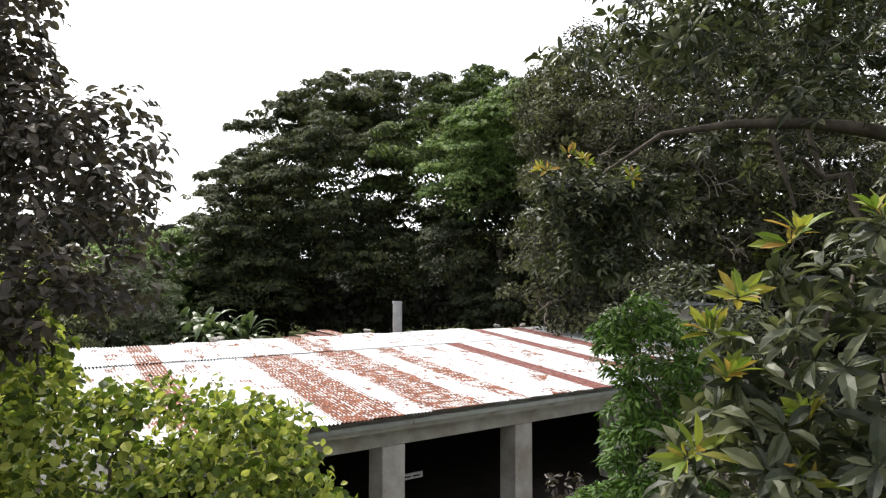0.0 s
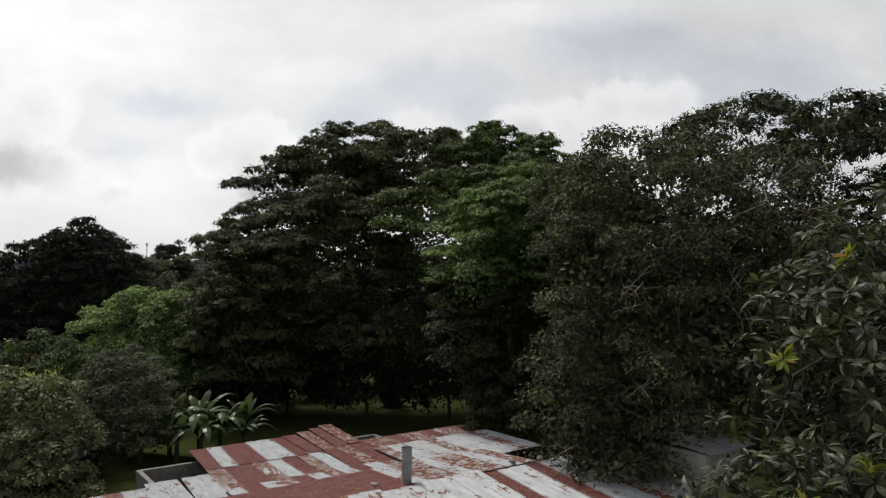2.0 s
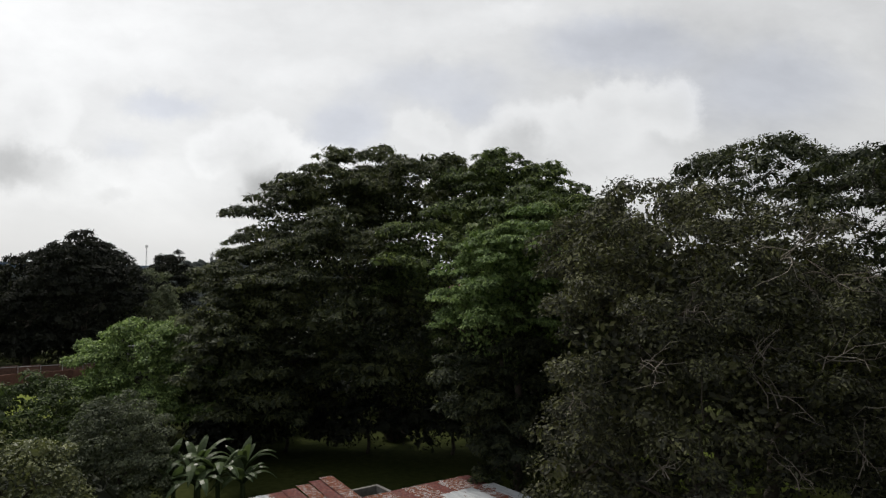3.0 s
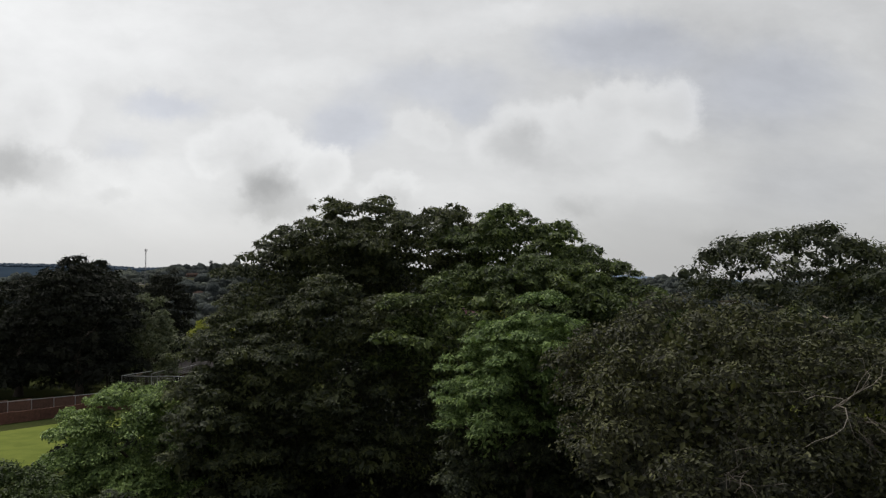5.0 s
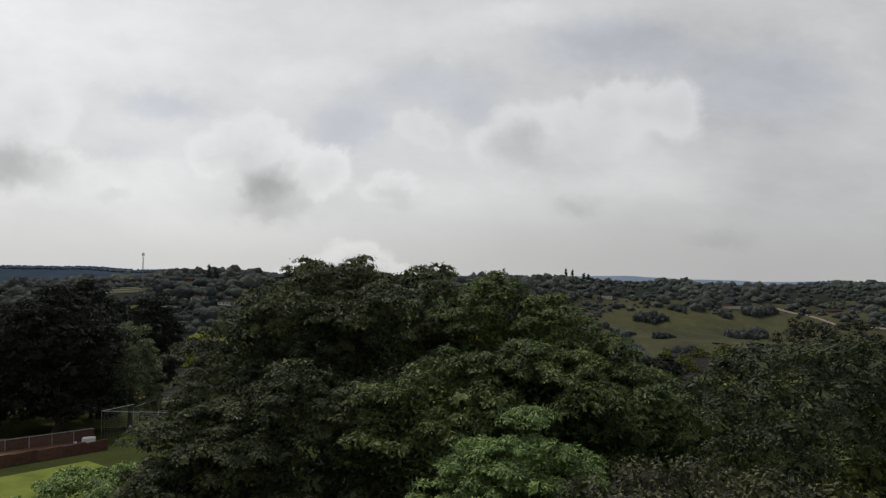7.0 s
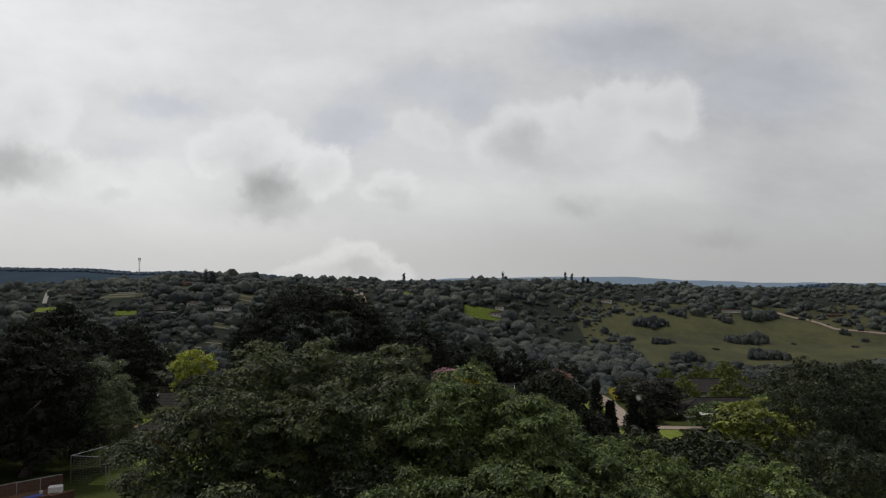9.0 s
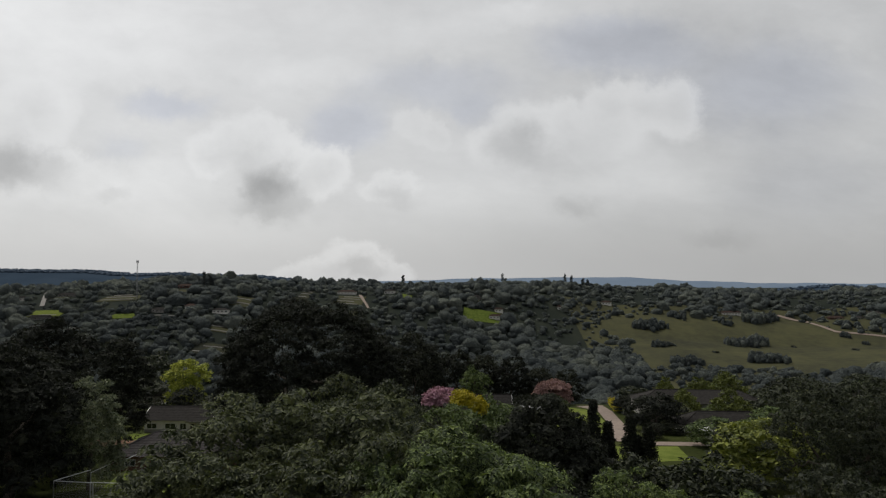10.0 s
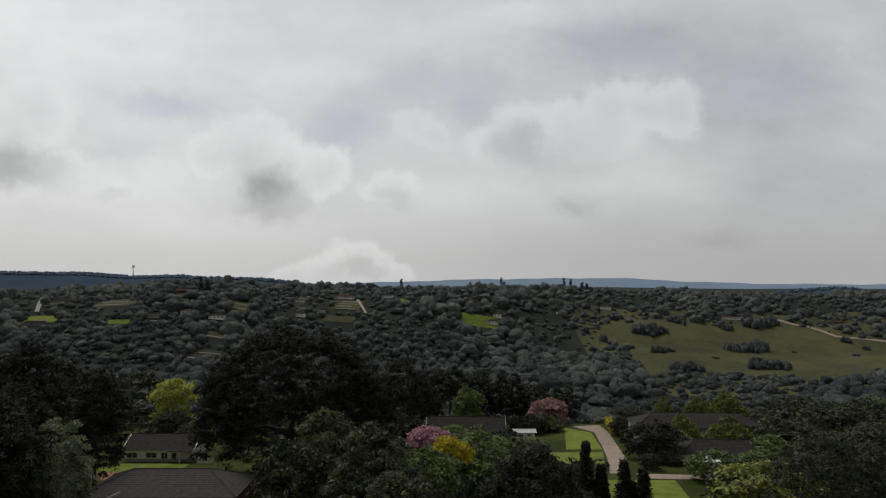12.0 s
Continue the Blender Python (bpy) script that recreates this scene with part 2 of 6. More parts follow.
MAT = {
    "canopy": leaf_material("canopy_leaf", (0.016, 0.0215, 0.015), (0.044, 0.054, 0.03), (0.13, 0.145, 0.056), 0.2, 0.6, 0.3, 0.4),
    "acacia": leaf_material("acacia_leaf", (0.028, 0.042, 0.019), (0.097, 0.133, 0.047), (0.27, 0.33, 0.098)),
    "grove": leaf_material("grove_leaf", (0.013, 0.017, 0.012), (0.03, 0.037, 0.0215), (0.072, 0.08, 0.042)),
    "spring": leaf_material("spring_leaf", (0.03, 0.05, 0.022), (0.14, 0.21, 0.07), (0.4, 0.52, 0.18), 0.1),
    "fresh": leaf_material("fresh_leaf", (0.03, 0.044, 0.017), (0.075, 0.108, 0.036), (0.17, 0.215, 0.07)),
    "sunlit": leaf_material("light_feathery_leaf", (0.04, 0.066, 0.025), (0.115, 0.18, 0.06), (0.28, 0.38, 0.125)),
    "olive": leaf_material("olive_leaf", (0.026, 0.028, 0.022), (0.058, 0.06, 0.039), (0.15, 0.155, 0.068)),
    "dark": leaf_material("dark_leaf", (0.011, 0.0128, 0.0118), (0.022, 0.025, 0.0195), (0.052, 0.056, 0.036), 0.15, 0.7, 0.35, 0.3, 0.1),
    "sage": leaf_material("sage_leaf", (0.055, 0.066, 0.036), (0.135, 0.15, 0.072), (0.29, 0.30, 0.13), 0.2, 0.45, 0.6),
    "feather": leaf_material("feathery_leaf", (0.04, 0.05, 0.012), (0.085, 0.1, 0.022), (0.15, 0.17, 0.04)),
    "lime": leaf_material("lime_leaf", (0.05, 0.065, 0.014), (0.12, 0.14, 0.028), (0.26, 0.28, 0.055)),
    "silver": leaf_material("silver_leaf", (0.045, 0.056, 0.038), (0.095, 0.112, 0.07), (0.2, 0.22, 0.135)),
    "lemon": leaf_material("lemon_leaf", (0.09, 0.12, 0.026), (0.29, 0.32, 0.05), (0.56, 0.56, 0.11)),
    "flower": leaf_material("yellow_bloom", (0.208, 0.176, 0.008), (0.36, 0.304, 0.012), (0.48, 0.4, 0.032)),
    "pink": leaf_material("pink_bloom", (0.18, 0.0825, 0.1211), (0.36, 0.1815, 0.2565), (0.465, 0.297, 0.3562)),
    "dusky": leaf_material("dusky_bloom", (0.13, 0.075, 0.075), (0.27, 0.155, 0.155), (0.40, 0.26, 0.24)),
    "vine": leaf_material("vine_leaf", (0.045, 0.07, 0.016), (0.15, 0.2, 0.036), (0.38, 0.39, 0.1), 0.4, 0.5, 2.2, 0.7),
    "shade": leaf_material("shade_leaf", (0.0226, 0.0195, 0.0201), (0.0473, 0.0416, 0.0372), (0.1078, 0.0911, 0.0755), 0.25, 0.4, 1.0),
    "glossy": leaf_material("glossy_leaf", (0.017, 0.023, 0.014), (0.046, 0.055, 0.028), (0.115, 0.122, 0.062), 0.25, 0.48, 1.5, 0.6, 0.35),
    "young": leaf_material("young_leaf", (0.1, 0.15, 0.025), (0.24, 0.26, 0.05), (0.36, 0.22, 0.065), 0.35, 0.45, 2.0, 0.7),
    "fern": leaf_material("fern_leaf", (0.0237, 0.05, 0.0108), (0.0541, 0.11, 0.018), (0.108, 0.19, 0.036), 0.3, 0.5, 1.5),
    "banana": leaf_material("banana_leaf", (0.035, 0.055, 0.028), (0.075, 0.105, 0.05), (0.14, 0.18, 0.09), 0.3, 0.35, 0.8),
    # leaf colour lifted towards blue-grey: the valley's haze is mixed in
    "woods": leaf_material("hazed_woods_leaf", (0.053, 0.063, 0.066), (0.09, 0.104, 0.103), (0.16, 0.175, 0.145), 0.0, 0.9, 0.015, 0.5, 0.02, 0.5),
    # the blue of the next three imitates haze, painted into the base colours
    "haze_woods": leaf_material("hazed_leaf", (0.034, 0.055, 0.084), (0.046, 0.071, 0.108), (0.06, 0.09, 0.13), 0.1, 0.9, 0.01, 0.3),
    "far_haze": leaf_material("hazed_horizon", (0.1178, 0.16, 0.22), (0.1398, 0.184, 0.2464), (0.1619, 0.208, 0.2728), 0.0, 0.95, 0.004, 0.2, 0.0),
    "haze_slope": leaf_material("hazed_slope", (0.026, 0.04, 0.06), (0.034, 0.05, 0.072), (0.042, 0.06, 0.084), 0.0, 0.95, 0.01, 0.0, 0.0),
    "twig": plain_material("twig", (0.12, 0.1, 0.085), (0.3, 0.27, 0.23), 8.0, 0.9, 0.0, 0.5),
    "bark": plain_material("bark", (0.035, 0.028, 0.022), (0.095, 0.08, 0.066), 6.0, 0.9, 0.0, 0.8),
    "pale_bark": plain_material("pale_bark", (0.13, 0.115, 0.10), (0.30, 0.28, 0.25), 6.0, 0.9, 0.0, 0.6),
    "plaster": plain_material("grey_plaster", (0.27, 0.24, 0.21), (0.54, 0.53, 0.51), 1.9, 0.85),
    "white_wall": plain_material("white_wall", (0.60, 0.58, 0.54), (0.78, 0.76, 0.72), 0.8, 0.8),
    "brick": plain_material("red_brick", (0.075, 0.038, 0.03), (0.16, 0.08, 0.06), 2.0, 0.9),
    "wood_fence": plain_material("brown_boards", (0.075, 0.045, 0.035), (0.15, 0.092, 0.07), 3.0, 0.85),
    "tile": plain_material("dark_tile", (0.02, 0.019, 0.019), (0.045, 0.042, 0.04), 1.5, 0.95),
    "brown_tile": plain_material("brown_tile", (0.032, 0.022, 0.02), (0.07, 0.05, 0.043), 1.5, 0.95),
    "slate": plain_material("grey_brown_tile", (0.028, 0.025, 0.026), (0.062, 0.055, 0.055), 1.5, 0.9),
    "paving": plain_material("paving", (0.16, 0.125, 0.105), (0.27, 0.215, 0.18), 0.7, 0.9),
    "earth": plain_material("earth", (0.10, 0.06, 0.04), (0.19, 0.12, 0.085), 0.6, 0.95),
    "lawn": plain_material("lawn_grass", (0.062, 0.09, 0.016), (0.145, 0.172, 0.038), 0.4, 0.95),
    "meadow": plain_material("meadow_grass", (0.027, 0.029, 0.023), (0.074, 0.074, 0.038), 0.014, 0.95, 0.0, 0.3, 0.12),
    "zinc": plain_material("zinc", (0.30, 0.31, 0.32), (0.46, 0.47, 0.48), 3.0, 0.45, 0.6),
    "steel": plain_material("grey_steel", (0.16, 0.16, 0.165), (0.30, 0.30, 0.31), 3.0, 0.5, 0.5),
    "glass": plain_material("dark_glass", (0.015, 0.018, 0.02), (0.03, 0.034, 0.036), 1.0, 0.08, 0.0, 0.02),
    "stone": plain_material("stone", (0.16, 0.15, 0.14), (0.32, 0.31, 0.29), 4.0, 0.9),
    # near-black for the shed's painted interior shade, and for the notice's print
    "dark_void": plain_material("shade_and_print_black", (0.012, 0.011, 0.010), (0.03, 0.027, 0.024), 2.0, 0.95),
    "fruit": plain_material("green_fruit", (0.06, 0.09, 0.025), (0.13, 0.17, 0.05), 9.0, 0.35),
    "paint": plain_material("white_paint", (0.66, 0.66, 0.66), (0.82, 0.82, 0.82), 2.0, 0.4),
    "blue": plain_material("blue_plastic", (0.03, 0.05, 0.22), (0.06, 0.09, 0.34), 2.0, 0.5),
    "sheet_pale": sheet_material("pale_sheet", 0.06),
    "sheet_worn": sheet_material("worn_sheet", 0.36),
    "sheet_rust": sheet_material("rusty_sheet", 0.56),
    "sheet_red": sheet_material("red_sheet", 0.72, 0.12, ((0.045, 0.011, 0.01), (0.11, 0.024, 0.018), (0.18, 0.05, 0.03))),
    "ground": ground_material(),
}


# ---- building blocks ----
def mesh_of(name, verts, faces, mat, smooth=False):
    """A mesh from an array of vertices and one of equal-sided faces."""
    me = bpy.data.meshes.new(name)
    verts, faces = np.asarray(verts, dtype=np.float32).reshape(-1, 3), np.asarray(faces, dtype=np.int32)
    n, sides = faces.shape
    me.vertices.add(len(verts)), me.vertices.foreach_set("co", verts.ravel())
    me.loops.add(n * sides), me.loops.foreach_set("vertex_index", faces.ravel())
    me.polygons.add(n)
    me.polygons.foreach_set("loop_start", np.arange(n, dtype=np.int32) * sides)
    me.polygons.foreach_set("use_smooth", np.full(n, smooth))
    me.update(calc_edges=True)
    me.materials.append(MAT[mat])
    return me


def thing(name, at=(0, 0, 0), turn=0.0, label="", category="", group="", kind=""):
    ob = tagged(new(name), label, category, group, kind)
    ob.empty_display_size = 0.2
    ob.matrix_world = pose(*at, 0, 0, turn)
    return ob


def part_mesh(name, me, parent, label="", at=None):
    ob = new(name, me)
    ob.parent = parent
    if at is not None:
        ob.matrix_basis = at
    if label:
        ob["label"] = label
    return ob


def part(name, bm, mat, parent, label="", at=None):
    """Links a bmesh as one mesh object under a thing or a part."""
    me = bpy.data.meshes.new(name)
    bm.to_mesh(me)
    bm.free()
    me.materials.append(MAT[mat])
    return part_mesh(name, me, parent, label, at)


def box(bm, lo, hi, bevel=0.0):
    lo, hi = Vector(lo), Vector(hi)
    made = bmesh.ops.create_cube(bm, size=1.0, matrix=Matrix.Translation((lo + hi) / 2) @ Matrix.Diagonal((*(hi - lo), 1.0)))
    if bevel:
        edges = list({e for v in made["verts"] for e in v.link_edges})
        bmesh.ops.bevel(bm, geom=edges, offset=bevel, segments=1, affect="EDGES")
    return bm


def boxes(*spans, bevel=0.0):
    bm = bmesh.new()
    for lo, hi in spans:
        box(bm, lo, hi, bevel)
    return bm


def tubes(paths, sides=7):
    """Tapered tubes: each path is a list of (x, y, z, radius)."""
    verts, faces, base = [], [], 0
    ring = np.arange(sides) * 2 * np.pi / sides
    for path in paths:
        p = np.asarray(path, dtype=float)
        c, r = p[:, :3], p[:, 3]
        d = np.gradient(c, axis=0)
        d /= np.linalg.norm(d, axis=1, keepdims=True) + 1e-9
        ref = np.where(np.abs(d[:, 2:3]) > 0.9, [[1.0, 0, 0]], [[0, 0, 1.0]])
        a = np.cross(d, ref)
        a /= np.linalg.norm(a, axis=1, keepdims=True) + 1e-9
        b = np.cross(d, a)
        v = c[:, None] + r[:, None, None] * (np.cos(ring)[None, :, None] * a[:, None] + np.sin(ring)[None, :, None] * b[:, None])
        verts.append(v.reshape(-1, 3))
        for i in range(len(p) - 1):
            for j in range(sides):
                k = (j + 1) % sides
                faces.append((base + i * sides + j, base + i * sides + k, base + (i + 1) * sides + k, base + (i + 1) * sides + j))
        base += len(p) * sides
    return np.concatenate(verts), np.array(faces)


def unit(v):
    return v / (np.linalg.norm(v, axis=-1, keepdims=True) + 1e-9)


def leaf_cards(at, along, face, length, width, bend=0.0):
    """Leaves, each of two halves folded at the midrib; with a bend, of four, drooping towards the tip."""
    n = len(at)
    along = unit(along)
    side = unit(np.cross(along, face))
    up = np.cross(side, along)
    length, width = np.broadcast_to(length, n)[:, None], np.broadcast_to(width, n)[:, None]
    if not bend:
        v = np.stack([at, at + along * length * 0.48 + side * width * 0.5 + up * width * 0.16, at + along * length,
                      at + along * length * 0.48 - side * width * 0.5 + up * width * 0.16], axis=1)
        f = np.array([[0, 1, 2], [0, 2, 3]])
        count = 4
    else:
        drop = up * length * bend
        v = np.stack([at, at + along * length * 0.35 + side * width * 0.45 + up * width * 0.15,
                      at + along * length * 0.35 - side * width * 0.45 + up * width * 0.15,
                      at + along * length * 0.72 + side * width * 0.4 + up * width * 0.12 - drop * 0.35,
                      at + along * length * 0.72 - side * width * 0.4 + up * width * 0.12 - drop * 0.35,
                      at + along * length - drop, at + along * length * 0.5 - drop * 0.12], axis=1)
        f = np.array([[0, 1, 6], [0, 6, 2], [1, 3, 6], [6, 4, 2], [3, 5, 6], [6, 5, 4]])
        count = 7
    faces = (np.arange(n)[:, None, None] * count + f[None]).reshape(-1, 3)
    return v.reshape(-1, 3), faces


def sphere_dirs(rng, n, low=-1.0):
    z = rng.uniform(low, 1.0, n)
    a = rng.uniform(0, 2 * np.pi, n)
    r = np.sqrt(1 - z * z)
    return np.stack([r * np.cos(a), r * np.sin(a), z], axis=1)


def clumps_on(rng, lobes, count, size, flat=0.6, low=-0.35, inner=0.72):
    """Leaf clumps (x, y, z, radius across, radius up) over the upper skin of the lobes (x, y, z, rx, ry, rz)."""
    lobes = np.asarray(lobes, dtype=float)
    area = (lobes[:, 3] * lobes[:, 4] + lobes[:, 3] * lobes[:, 5] + lobes[:, 4] * lobes[:, 5])
    pick = rng.choice(len(lobes), count * 3, p=area / area.sum())
    d = sphere_dirs(rng, count * 3, low)
    c = lobes[pick, :3] + d * lobes[pick, 3:] * rng.uniform(inner, 1.0, count * 3)[:, None]
    keep = np.ones(len(c), bool)
    for i, l in enumerate(lobes):  # those well inside another lobe are not seen
        q = np.linalg.norm((c - l[:3]) / l[3:], axis=1)
        keep &= (q > inner * 0.93) | (pick == i)
    c = c[keep]
    chosen = []
    for i in range(len(c)):  # keep the clumps apart, so that dark gaps stay between them
        if len(chosen) == count:
            break
        if not chosen or np.min(np.linalg.norm(c[chosen] - c[i], axis=1)) > size * 0.75:
            chosen.append(i)
    c = c[chosen]
    r = size * rng.uniform(0.7, 1.2, len(c))
    return np.column_stack([c, r, r * flat])


def pads_on(rng, boughs, each, flat=0.68):
    """Pads of leaves over the upper side of each bough."""
    n = len(boughs) * each
    b = np.repeat(boughs, each, axis=0)
    d = sphere_dirs(rng, n, 0.0)
    at = b[:, :3] + d * b[:, [3, 3, 4]] * rng.uniform(0.75, 1.0, n)[:, None]
    r = b[:, 3] * rng.uniform(0.3, 0.48, n)
    return np.column_stack([at, r, r * flat])


def leaves_on(rng, clumps, per, length, width, droop=0.25, upward=0.6, shell=0.55, low=-0.5, bend=0.0, jitter=0.3):
    """Leaves over the clumps, facing outwards and up."""
    n = len(clumps) * per
    c = np.repeat(clumps, per, axis=0)
    d = sphere_dirs(rng, n, low)
    stray = np.where(rng.random(n) < 0.16, rng.uniform(1.0, 1.35, n), 1.0)[:, None]
    at = c[:, :3] + d * c[:, [3, 3, 4]] * (shell + (1 - shell) * rng.random(n)[:, None] ** 0.6) * stray
    face = unit(d + np.array([0, 0, upward]) + rng.normal(0, jitter, (n, 3)))
    along = d * 0.7 + rng.normal(0, 0.6, (n, 3)) - np.array([0, 0, droop])
    along = along - face * np.sum(along * face, axis=1, keepdims=True) * 0.8
    size = rng.uniform(0.65, 1.25, n)
    return leaf_cards(at, along, face, length * size, width * size, bend)


def domes(rng, c, low=0.6, high=1.12, sides=7):
    """A lumpy open-bottomed dome for each head (x, y, z, radius across, radius up)."""
    ring = np.arange(sides) * 2 * np.pi / sides
    levels = ((0.8, -0.55), (1.0, -0.05), (0.88, 0.45), (0.5, 0.85))
    rows = [np.stack([np.cos(ring + 0.4 * j) * w, np.sin(ring + 0.4 * j) * w, np.full(sides, h)], axis=1) for j, (w, h) in enumerate(levels)]
    dome = np.concatenate(rows + [np.array([[0, 0, 1.0]])])
    k = len(dome)
    tris = [t for j in range(3) for i in range(sides) for t in ((sides * j + i, sides * j + (i + 1) % sides, sides * j + sides + i),
                                                               (sides * j + (i + 1) % sides, sides * j + sides + (i + 1) % sides, sides * j + sides + i))]
    tris += [(3 * sides + i, 3 * sides + (i + 1) % sides, 4 * sides) for i in range(sides)]
    a = rng.uniform(0, 6.28, len(c))[:, None]
    turned = np.stack([dome[None, :, 0] * np.cos(a) - dome[None, :, 1] * np.sin(a), dome[None, :, 0] * np.sin(a) + dome[None, :, 1] * np.cos(a), np.repeat(dome[None, :, 2], len(c), axis=0)], axis=2)
    v = (c[:, None, :3] + turned * c[:, None, [3, 3, 4]] * rng.uniform(low, high, (len(c), k))[..., None]).reshape(-1, 3)
    return v, (np.arange(len(c))[:, None, None] * k + np.array(tris)[None]).reshape(-1, 3)


def under_leaves(rng, c, each=14, low=-0.25, rise=1.4):
    """The packed layer under each clump's outer leaves: broad sprays that lie along its skin."""
    n = len(c) * each
    b = np.repeat(c, each, axis=0)
    d = sphere_dirs(rng, n, low)
    at = b[:, :3] + d * b[:, [3, 3, 4]]
    face = unit(d * np.array([1, 1, 1.4]) + np.array([0, 0, rise - 1.4]) + rng.normal(0, 0.22, (n, 3)))
    along = np.cross(face, rng.normal(0, 1, (n, 3)))
    long = b[:, 3] * rng.uniform(0.8, 1.3, n) * math.sqrt(14 / each)
    return leaf_cards(at - unit(along) * long[:, None] * 0.5, along, face, long, long * 0.55)


def limbs_to(rng, base, fork, targets, radius, wobble=0.12):
    """A tapered trunk from base to fork; limbs that leave it, and branches that leave the nearest limb."""
    base, fork = np.asarray(base, float), np.asarray(fork, float)
    rows = []
    for s in np.linspace(0, 1, 7):
        q = base + (fork - base) * s + np.append(rng.normal(0, wobble * radius * 3, 2) * (0 < s < 1), 0)
        rows.append((*q, radius * (1.35 if s == 0 else 1.0 - 0.4 * s)))
    paths = [rows]
    joints = [rows[-1], rows[-2]]
    order = sorted((np.asarray(g[:3], float) for g in targets), key=lambda g: np.linalg.norm(g - fork))
    for g in order:
        cost = [np.linalg.norm(g - np.array(p[:3])) + 1.2 * max(p[2] - g[2], 0) for p in joints]
        p = joints[int(np.argmin(cost))]
        start, thick = np.array(p[:3]), p[3] * 0.72
        reach = np.linalg.norm(g - start)
        rows = []
        for s in np.linspace(0, 1, 7):
            q = start + (g - start) * s + np.array([0, 0, 1.0]) * reach * 0.1 * math.sin(math.pi * s)
            q = q + rng.normal(0, wobble, 3) * reach * 0.4 * (0 < s < 1)
            rows.append((*q, thick * (1 - 0.8 * s) + 0.008))
        paths.append(rows)
        joints += rows[2:6]
    return paths


def inner_leaves(rng, lobes, each):
    """Larger shaded leaves packed inside the lobes."""
    lobes = np.asarray(lobes, float)
    l = np.repeat(lobes, each, axis=0)
    n = len(l)
    d = sphere_dirs(rng, n)
    at = l[:, :3] + d * l[:, 3:] * rng.uniform(0.35, 0.74, n)[:, None]
    size = l[:, 3:].mean(axis=1)
    return leaf_cards(at, rng.normal(0, 1, (n, 3)), unit(d + rng.normal(0, 0.6, (n, 3))), np.clip(size * 0.11, 0, 0.34) * rng.uniform(0.7, 1.2, n), np.clip(size * 0.06, 0, 0.19))


def tree(name, at, lobes, clumps, size, per, leaf, mat, trunk=0.3, fork=0.35, seed=1, label="", category="tree", group="",
         flat=0.6, low=-0.35, upward=0.6, droop=0.25, limbs=10, bark="bark", turn=0.0, shell=0.8, bend=0.0, fill=0.6, pads=0, pad_flat=0.68, leaf_low=-0.35, jitter=0.3, solid=0.74, sprays=14):
    """A tree or shrub whose lobes are given from its foot: trunk with limbs, and a crown of leaf clumps."""
    rng = np.random.default_rng(seed)
    ob = thing(name, at, turn, label, category, group)
    c = clumps_on(rng, lobes, clumps, size, flat, low)
    spots = pads_on(rng, c, pads, pad_flat) if pads else c
    v, f = leaves_on(rng, spots, per, leaf[0], leaf[1], droop, upward, shell, leaf_low, bend, jitter)
    if solid:
        v2, f2 = under_leaves(rng, spots * np.array([1, 1, 1, solid, solid]), sprays, leaf_low)
        v, f = np.concatenate([v, v2]), np.concatenate([f, f2 + len(v)])
    if fill:
        v2, f2 = inner_leaves(rng, lobes, int(950 * fill))
        v, f = np.concatenate([v, v2]), np.concatenate([f, f2 + len(v)])
    part_mesh("crown", mesh_of("crown", v, f, mat), ob)
    top = max(l[2] + l[5] for l in lobes)
    mid = np.mean([l[:2] for l in lobes], axis=0)
    targets = c[rng.choice(len(c), min(limbs, len(c)), replace=False)]
    paths = limbs_to(rng, (0, 0, -0.2), (mid[0] * 0.5, mid[1] * 0.5, top * fork), targets, trunk)
    v, f = tubes(paths)
    part_mesh("trunk", mesh_of("trunk", v, f, bark, True), ob)
    return ob


# ---- the ground: one sheet from the yard down into the valley and up to the far ridge ----
PROFILE = [(-400, 0), (45, 0), (75, -0.6), (104, -2.0), (125, -3.6), (185, -6.6), (225, -10.5), (262, -13.5), (330, -28), (420, -46), (540, -60),
           (660, -60), (760, -52), (830, -46), (900, -24), (960, -10), (1080, 10), (1250, 17), (1700, 14), (2600, 5), (5200, 0)]


# height of the far crest by bearing (x over y)
CREST = [(-0.80, 10), (-0.643, 11), (-0.56, 15), (-0.446, 20), (-0.38, 28), (-0.30, 28), (-0.24, 22), (-0.15, 19), (-0.057, 22), (0.087, 18), (0.218, 20),
         (0.30, 14), (0.42, 8), (0.546, 10), (0.643, 8), (0.8, 8)]


def ground_z(x, y):
    ys, zs = zip(*PROFILE)
    x, y = np.asarray(x, float), np.asarray(y, float)
    swing = np.interp(y, [300, 560], [0, 1]) * np.interp(x, [-420, -250, 0, 240], [210, 190, 130, 0])
    z = np.interp(y + swing, ys, zs)
    roll = np.interp(y, [240, 600], [0, 1])
    z = z + roll * (4.0 * np.sin(x / 95 + y / 160) + 2.5 * np.sin(x / 41 - y / 73))
    crest = np.interp(x / np.maximum(y, 1.0), *zip(*CREST)) - np.interp(y, [1150, 1700, 2600], [0, 16, 24])
    return z + (crest - z) * np.interp(y + swing, [930, 1110], [0, 1])


def grid_patch(xs, ys, lift=0.0):
    gx, gy = np.meshgrid(xs, ys)
    v = np.column_stack([gx.ravel(), gy.ravel(), ground_z(gx, gy).ravel() + lift])
    w, h = len(xs), len(ys)
    i = (np.arange(h - 1)[:, None] * w + np.arange(w - 1)[None]).ravel()
    return v, np.column_stack([i, i + 1, i + 1 + w, i + w])


xs = np.concatenate([np.linspace(-4500, -700, 20), np.linspace(-660, 760, 120), np.linspace(800, 4500, 20)])
